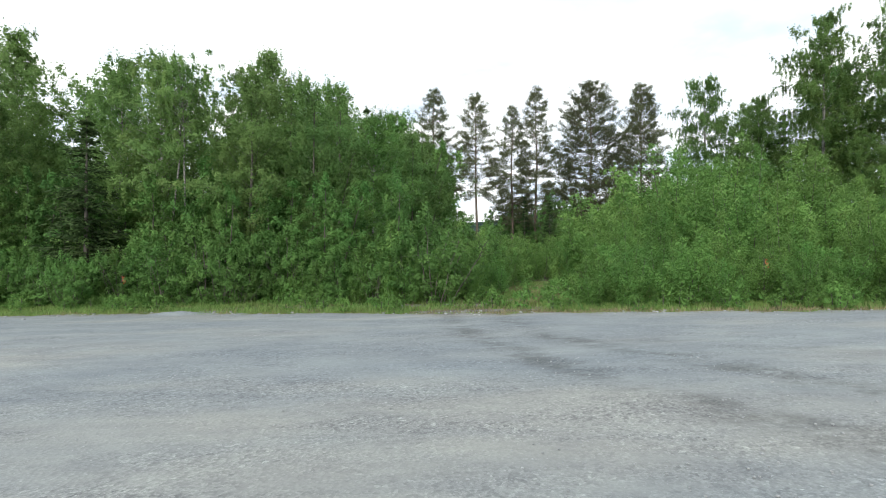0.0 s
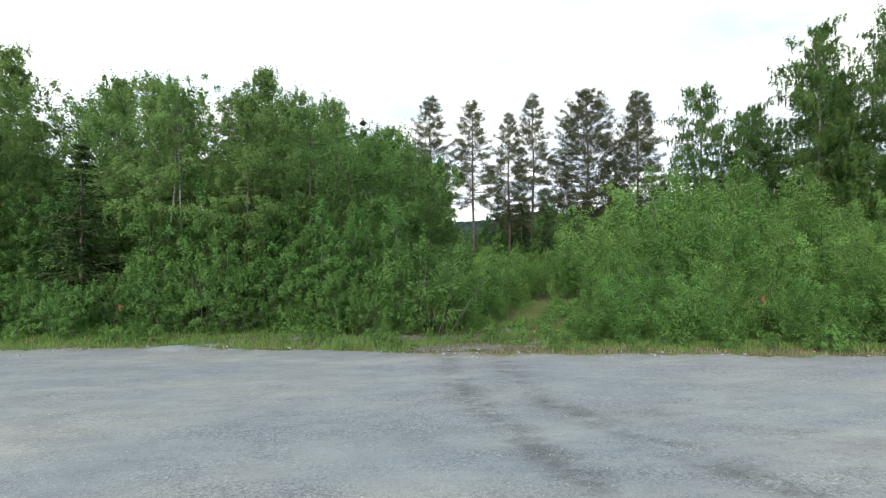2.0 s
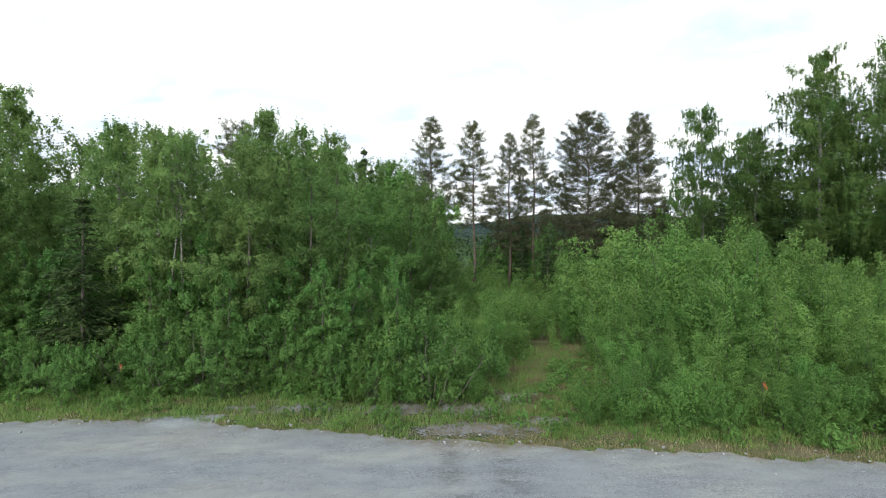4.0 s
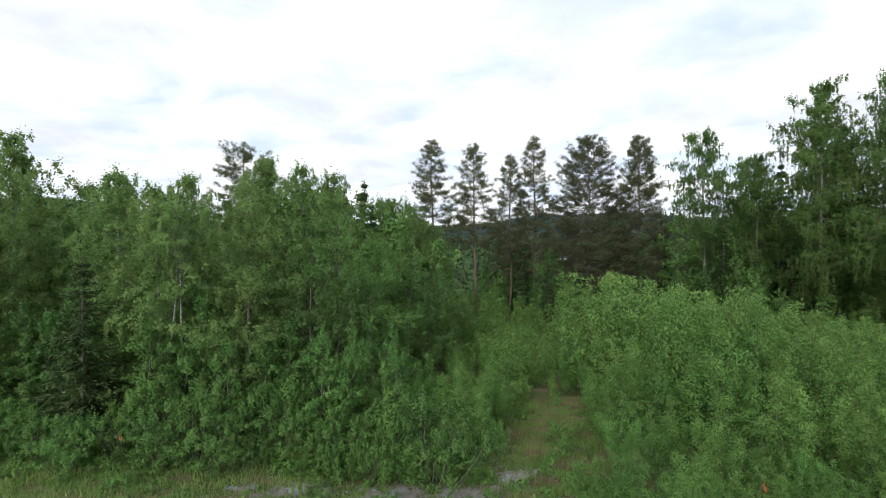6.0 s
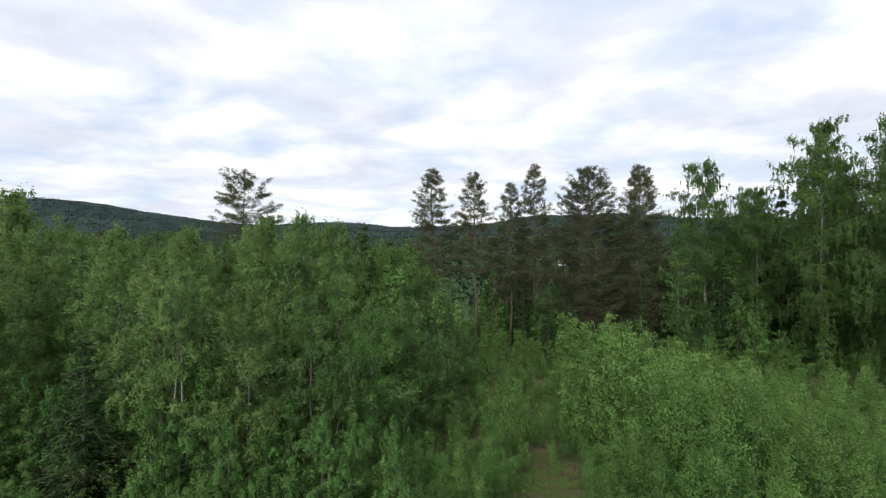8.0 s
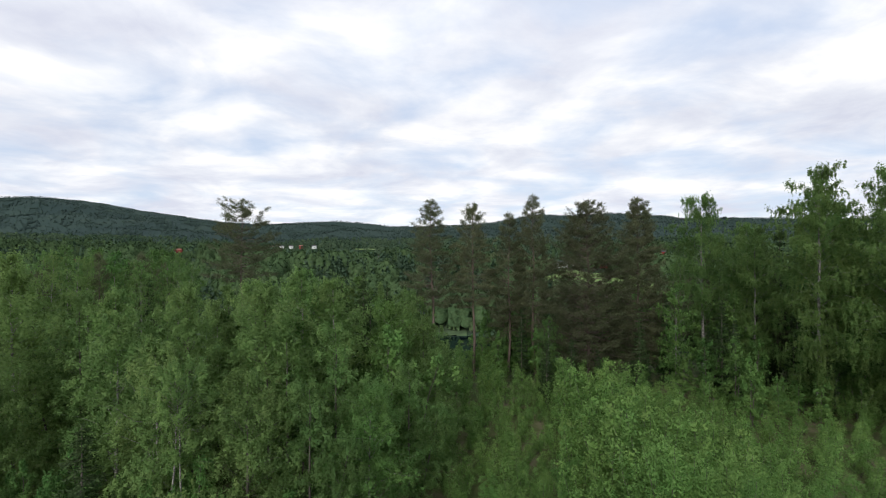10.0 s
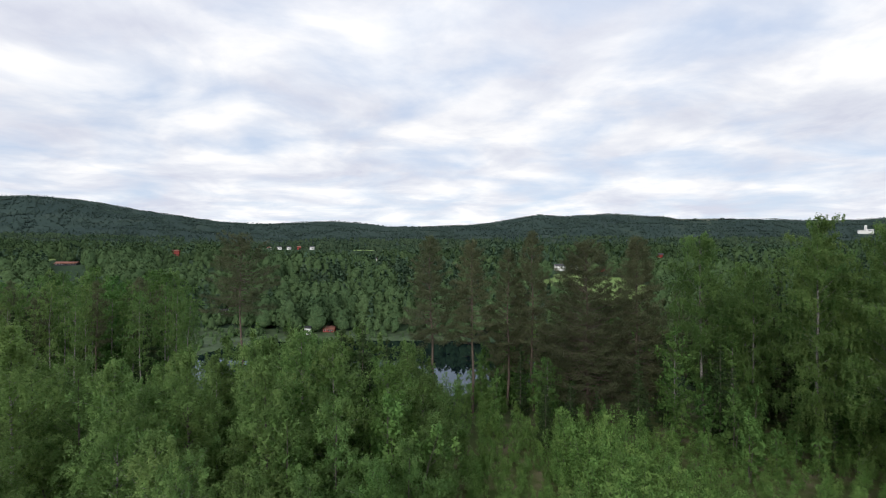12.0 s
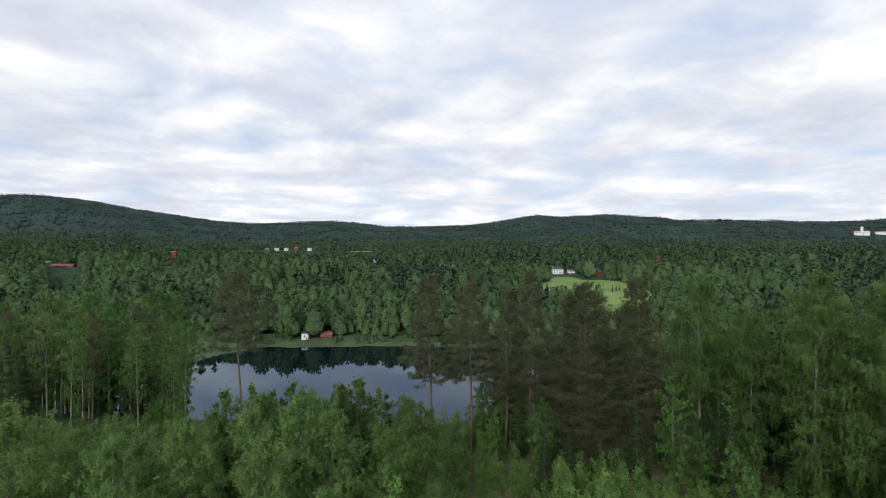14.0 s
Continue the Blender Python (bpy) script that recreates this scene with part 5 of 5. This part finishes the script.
drape("meadow", np.linspace(90, 250, 90), np.linspace(450, 665, 100), meadow, 0.8, M_FIELD, "bright green mown meadow between the woods", "meadow")
for cx, cy, rx, ry in FIELDS[1:]:
    drape("meadow", np.linspace(cx - rx * 1.2, cx + rx * 1.2, 40), np.linspace(cy - ry * 1.2, cy + ry * 1.2, 30), meadow, 0.9, M_FIELD, "small green field between the woods", "meadow")
drape("clearing", np.linspace(1020, 1440, 60), np.linspace(2250, 2550, 40), felled, 0.6, M_FELLED, "pale felled strip on the wooded hillside", "clearing")
drape("shore", np.linspace(-300, 20, 120), np.linspace(325, 432, 60), lambda x, y: (terrain(x, y) > WATER_Z - 0.5) & ((y > 392) | ((x < -140) & (x > -265))), 0.5, M_LAWN, "grassy bank along the pond", "bank")


# ---- houses ----
def box(name, size, at, mat, parent, label=""):
    bm = bmesh.new()
    bmesh.ops.create_cube(bm, size=1, matrix=Matrix.Translation(at) @ Matrix.Diagonal((*size, 1)))
    me = bpy.data.meshes.new(name)
    bm.to_mesh(me)
    bm.free()
    me.materials.append(mat)
    return link(name, me, parent, label)


def house(x, y, w, d, h, wall, roof, label, turn=0.0, pitch=0.45, windows=3, storeys=1, chimney=True):
    """A gabled house: walls, two roof slopes with eaves, framed windows, a door and a chimney."""
    root = thing("house", label, "house", "far houses")
    root.matrix_basis = pose(x, y, float(terrain(x, y)) + 0.3, 0, 0, turn)
    top = h + pitch * d / 2
    v = [(-w / 2, -d / 2, -2), (w / 2, -d / 2, -2), (w / 2, d / 2, -2), (-w / 2, d / 2, -2), (-w / 2, -d / 2, h), (w / 2, -d / 2, h), (w / 2, d / 2, h), (-w / 2, d / 2, h), (-w / 2, 0, top), (w / 2, 0, top)]
    bm = bmesh.new()
    vs = [bm.verts.new(p) for p in v]
    for f in [(0, 1, 5, 4), (2, 3, 7, 6), (1, 2, 6, 9, 5), (3, 0, 4, 8, 7)]:
        bm.faces.new([vs[k] for k in f])
    me = bpy.data.meshes.new("wall")
    bm.to_mesh(me)
    bm.free()
    me.materials.append(wall)
    link("wall", me, root)
    for sy in (-1, 1):
        e, g = 0.5, 0.18
        a, b = (d / 2 + e) * sy, h - pitch * e
        rv = [(-w / 2 - e, a, b), (w / 2 + e, a, b), (w / 2 + e, 0, top), (-w / 2 - e, 0, top)]
        rv += [(p, q, r + g) for p, q, r in rv]
        f = [(0, 1, 2, 3), (4, 5, 6, 7), (0, 1, 5, 4), (1, 2, 6, 5), (2, 3, 7, 6), (3, 0, 4, 7)]
        link("roof", quads("roof", rv, f, roof), root)
    for st in range(storeys):
        z = h / storeys * (st + 0.55)
        for k in range(windows):
            wx = -w / 2 + (k + 0.5) * w / windows
            pane = box("window", (1.3, 0.10, 1.3), (wx, -d / 2 - 0.02, z), M_GLASS, root)
            if y < 800:
                for sx in (-0.7, 0.7):
                    box("frame", (0.12, 0.16, 1.5), (wx + sx, -d / 2 - 0.03, z), M_WHITE, pane)
    box("door", (1.0, 0.10, 2.0), (w / 2 - w / windows if windows > 1 else w * 0.3, -d / 2 - 0.04, 1.0), M_DARKROOF, root)
    if chimney:
        box("chimney", (0.7, 0.7, 1.6), (w * 0.15, 0.6, top), M_REDROOF, root)
    return root


house(-92, 428, 9.5, 6, 2.6, M_RED, M_REDROOF, "low red cabin with a red roof by the pond", pitch=0.7)
house(-107.5, 419, 5, 6, 5.2, M_WHITE, M_DARKROOF, "small white house on the pond's bank", windows=1, chimney=False)
house(164, 693, 14, 9, 6.0, M_WHITE, M_DARKROOF, "two-storey white house with a dark roof above the meadow", windows=4, storeys=2)
house(183, 695, 9, 8, 3.2, M_WHITE, M_DARKROOF, "white garage beside the meadow house", windows=2, chimney=False)
house(214, 672, 10, 7, 3.4, M_RED, M_DARKROOF, "red barn above the meadow", 25, windows=2, chimney=False)
house(-478, 931, 15, 10, 8.0, M_RED, M_REDROOF, "tall red wooden house among the trees", windows=4, storeys=2)
house(-473, 653, 26, 9, 1.9, M_DARKROOF, M_REDROOF, "long low building with an orange-red roof", 5, windows=7, chimney=False)
house(-412, 1132, 15, 8, 4.6, M_WHITE, M_DARKROOF, "white house in the village across the valley", windows=4)
house(-363, 1161, 10, 8, 4.6, M_WHITE, M_DARKROOF, "white house in the village across the valley", 15, windows=3)
house(-385, 1158, 9, 8, 4.4, M_WHITE, M_REDROOF, "white village house with a red roof", -10, windows=3)
house(-340, 1158, 8, 8, 4.6, M_WHITE, M_DARKROOF, "white house in the village across the valley", windows=3)
house(-317, 1156, 8, 8, 4.8, M_RED, M_REDROOF, "red village house with a red roof", 10, windows=3)
house(-287, 1155, 9, 8, 4.8, M_WHITE, M_DARKROOF, "white house in the village across the valley", windows=3)
house(-122, 991, 11, 8, 4.0, M_WHITE, M_DARKROOF, "small white house among the woods", windows=3)
house(-848, 1269, 9, 8, 4.6, M_WHITE, M_DARKROOF, "white house under the hill", windows=3)
house(-828, 1282, 9, 8, 4.6, M_WHITE, M_REDROOF, "white village house with a red roof", windows=3)
house(-745, 1270, 9, 8, 4.6, M_WHITE, M_DARKROOF, "white house under the hill", windows=3)
house(-262, 424, 9, 7, 5.0, M_WHITE, M_DARKROOF, "white cottage by the pond", 12, windows=2)
house(-245, 426, 8, 7, 4.4, M_WHITE, M_DARKROOF, "white cottage by the pond", -8, windows=2)
house(367, 843, 14, 9, 5.0, M_RED, M_DARKROOF, "dark red house half hidden in the woods", windows=3)

house(118, 520, 7, 6, 3.0, M_WHITE, M_DARKROOF, "small white cabin below the meadow", 20, windows=2, chimney=False)
house(-199, 475, 6, 6, 3.2, M_WHITE, M_DARKROOF, "small white cabin above the pond", 10, windows=1, chimney=False)
for x, y, h, k in [(194.0, 562.0, 8.5, 0), (199.0, 565.0, 9.5, 1), (204.0, 569.0, 7.5, 0), (121.0, 560.0, 15.0, 0)]:
    plant("spruce", SPRUCE[k], "dark young spruce standing in the meadow", "spruce", "meadow spruces", x, y, 30 * h, h / 12.0)

shed = thing("warehouse", "long low white warehouse beside the factory", "warehouse")
shed.matrix_basis = pose(1701, 1916, float(terrain(1701, 1916)), 0, 0, -30)
box("wall", (64, 20, 13), (0, 0, 4), M_WHITE, shed)
box("roof", (66, 22, 1.0), (0, 0, 11.2), M_DARKROOF, shed)
for k in range(6):
    box("window", (4.0, 0.4, 2.0), (-26 + k * 10.4, -10.1, 6), M_GLASS, shed)

plant_hall = thing("factory", "white factory hall with a square tower on the hillside", "factory")
plant_hall.matrix_basis = pose(1610, 1916, float(terrain(1610, 1916)), 0, 0, -35) @ Matrix.Diagonal((0.72, 0.72, 0.8, 1))
box("hall", (30, 24, 20), (-18, 0, 8), M_WHITE, plant_hall)
box("tower", (11, 11, 42), (0, 0, 19), M_WHITE, plant_hall)
box("hall", (26, 24, 22), (18.6, 0, 9), M_WHITE, plant_hall)
for k in range(5):
    box("window", (3.2, 0.4, 2.4), (-30 + k * 5.8, -12.1, 14), M_GLASS, plant_hall)
    box("window", (3.2, 0.4, 2.4), (8.5 + k * 5.0, -12.1, 15), M_GLASS, plant_hall)
for k in range(4):
    box("window", (2.4, 0.4, 2.0), (0, -5.7, 14 + k * 6), M_GLASS, plant_hall)


# ---- the lot's edge: grass, weeds, stones, markers ----
def blades(name, xs, ys, low, high, mat, label, seed, wide=0.012):
    rng = np.random.default_rng(seed)
    n = len(xs)
    h = rng.uniform(low, high, (n, 1))
    foot = np.c_[xs, ys, terrain(xs, ys) - 0.02]
    a = rng.uniform(0, 2 * np.pi, n)
    side = np.c_[np.cos(a), np.sin(a), 0 * a] * wide * (0.6 + h)
    bend = np.c_[rng.normal(size=(n, 2)) * 0.35, np.ones(n)] * h
    v = np.stack([foot - side, foot + side, foot + bend], 1).reshape(-1, 3)
    ob = new(name, quads(name, v, np.arange(3 * n).reshape(-1, 3), mat))
    tagged(ob, label, "grass", kind="stuff")


er = np.random.default_rng(31)


def along_edge(n, x0, x1, far, bias=1.0):
    x = er.uniform(x0, x1, n)
    return x, lot_edge(x) + 0.05 + far * er.uniform(0, 1, n) ** bias


def patchy(x, y, keep):
    v = np.sin(x * 2.1 + 1.7 * np.sin(y * 1.9)) * np.sin(y * 2.6 + 1.1 * np.sin(x * 1.4))
    return v > keep


x, y = along_edge(84000, -34, 20, 5.2)
k = patchy(x, y, -0.45) & ~((x > 2.5) & (y - lot_edge(x) < 0.7 + 0.5 * np.sin(x * 1.9) ** 2)) & ~((np.abs(x - 0.9) < 1.9) & (y - lot_edge(x) < 1.3)) & ~patch(x, y)
blades("verge_grass", x[k], y[k], 0.06, 0.24, M_GRASS, "uneven green grass along the gravel's edge", 41, 0.020)
x, y = along_edge(26000, -34, 20, 3.4)
k = (patchy(x + 5, y, 0.0) | (x > 2.5) & (y - lot_edge(x) < 1.5) & patchy(x * 1.3, y, -0.75)) & ~patch(x, y)
blades("dry_grass", x[k], y[k], 0.04, 0.15, M_DRY, "pale dry grass along the gravel's edge", 42, 0.018)
x, y = er.uniform(-8, 6, 14000), er.uniform(14.5, 21, 14000)
k = patch(x, y) & (er.uniform(size=14000) < np.where(y < lot_edge(x) + 2.2, 0.8, 0.3))
blades("dry_grass", x[k], y[k], 0.05, 0.22, M_DRY, "pale dry grass among the gravel", 45, 0.014)
x = er.uniform(-34, 20, 15000)
y = lot_edge(x) + 0.25 - 0.75 * er.uniform(size=15000) ** 2.2
k = patchy(x * 1.6 + 4, y * 1.6, -0.1)
blades("verge_grass", x[k], y[k], 0.03, 0.10, M_GRASS, "short grass creeping over the gravel's edge", 46, 0.016)
k = patchy(x * 1.9, y * 1.3 + 2, 0.0)
blades("dry_grass", x[k], y[k], 0.03, 0.10, M_DRY, "short dry grass creeping over the gravel's edge", 47, 0.016)
y = er.uniform(17, 29.5, 44000)
x = np.interp(y, [14, 25, 44, 60], [3.0, 5.4, 8.6, 10.0]) + er.normal(size=44000) * 1.3
k = patchy(x, y, -0.25) & ~patch(x, y)
blades("clearing_grass", x[k], y[k], 0.08, 0.30, M_GRASS, "tall grass on the clearing's floor", 43, 0.020)
k = patchy(x + 3, y + 1, 0.05)
blades("dry_grass", x[k], y[k], 0.08, 0.30, M_DRY, "dry brown grass on the clearing's floor", 44, 0.018)
for i in range(430):
    x = er.uniform(-26, 16)
    y = float(lot_edge(x)) + 0.5 + 4.4 * er.uniform() ** 0.8
    if (abs(x - 1.0) < 1.6 and y < lot_edge(x) + 1.6) or patch(x, y) or not patchy(x * 0.5 + 2, y * 0.6, -0.45):
        continue
    plant("weed", WEED[er.integers(0, 2)], "leafy green weed in the verge", "weed", "verge weeds", x, y, er.uniform(0, 360), er.uniform(0.45, 1.5))
for i in range(26):
    y = er.uniform(19, 29)
    x = float(np.interp(y, [14, 25, 44], [3.0, 5.4, 8.6])) + er.normal() * 1.2
    plant("weed", WEED[er.integers(0, 2)], "leafy green weed on the clearing's floor", "weed", "verge weeds", x, y, er.uniform(0, 360), er.uniform(0.6, 1.7))


def stones(name, xs, ys, low, high, label, seed, lift=0.02):
    """Rough pebbles, eight-cornered, each a little different."""
    rng = np.random.default_rng(seed)
    n = len(xs)
    c = np.array([(i, j, k) for k in (-1, 1) for j in (-1, 1) for i in (-1, 1)], float) * 0.5
    v = c[None] * rng.uniform(0.6, 1.2, (n, 8, 3)) * np.array([1, 0.8, 0.6])
    a = rng.uniform(0, 2 * np.pi, n)
    size = low + (high - low) * rng.uniform(0, 1, n) ** 3
    ca, sa = np.cos(a)[:, None], np.sin(a)[:, None]
    w = np.stack([v[..., 0] * ca - v[..., 1] * sa, v[..., 0] * sa + v[..., 1] * ca, v[..., 2]], -1) * size[:, None, None]
    w += np.stack([xs, ys, terrain(xs, ys) + lift + size * 0.12], -1)[:, None]
    f = np.array([(0, 2, 3, 1), (4, 5, 7, 6), (0, 1, 5, 4), (2, 6, 7, 3), (0, 4, 6, 2), (1, 3, 7, 5)])
    faces = (np.arange(n)[:, None, None] * 8 + f[None]).reshape(-1, 4)
    tagged(new(name, quads(name, w.reshape(-1, 3), faces, M_PEBBLE)), label, "stones", kind="stuff")


x = er.uniform(-24, 14, 420)
stones("edge_stones", x, lot_edge(x) + er.normal(size=420) * 0.45 - 0.1, 0.012, 0.10, "pale stones strewn along the gravel's edge", 51)
y = 1.5 + 14 * er.uniform(size=9000) ** 1.2
x = er.uniform(-1.0, 1.0, 9000) * (y + 1.5)
k = y < lot_edge(x)
stones("loose_gravel", x[k], y[k], 0.005, 0.019, "loose pale stones on packed gravel", 52, 0.022)

hx, hy = np.meshgrid(np.linspace(-1.5, 1.5, 40), np.linspace(-0.8, 0.8, 24))
hz = 0.09 * np.exp(-((hx / 0.75) ** 2 + (hy / 0.40) ** 2)) * (1 + 0.25 * np.sin(hx * 9) * np.sin(hy * 11)) - 0.012
hv = np.stack([hx - 9.3, hy + 17.75, hz + terrain(hx - 9.3, hy + 17.75) + 0.02], -1).reshape(-1, 3)
hi = (np.arange(23)[:, None] * 40 + np.arange(39)[None]).ravel()
tagged(new("gravel_mound", quads("gravel_mound", hv, np.stack([hi, hi + 1, hi + 41, hi + 40], 1), M_GRAVEL, True)), "low heap of grey gravel at the lot's edge", "gravel heap")


def marker(x, y, h):
    root = thing("marker_stake", "thin wooden stake with an orange ribbon among bushes", "stake", "marker stakes")
    root.matrix_basis = pose(x, y, float(terrain(x, y)) - 0.05, 2, -3, 20)
    link("stake", quads("stake", *tube([(0, 0, 0), (0, 0, h * 0.5), (0, 0, h)], [0.018, 0.017, 0.014], 6), M_GREY_BARK), root)
    t = np.linspace(0, 1, 7)
    v = np.concatenate([np.c_[0.02 + 0.05 * t, 0.03 * np.sin(t * 6) - 0.03, h - 0.02 - 0.34 * t], np.c_[0.13 + 0.05 * t, 0.03 * np.sin(t * 6 + 0.5) - 0.03, h - 0.03 - 0.30 * t]])
    i = np.arange(6)
    link("ribbon", quads("ribbon", v, np.stack([i, i + 1, i + 8, i + 7], 1), M_ORANGE), root, "bright orange plastic ribbon")


marker(9.63, 15.3, 1.45)
marker(-13.9, 22.2, 1.35)
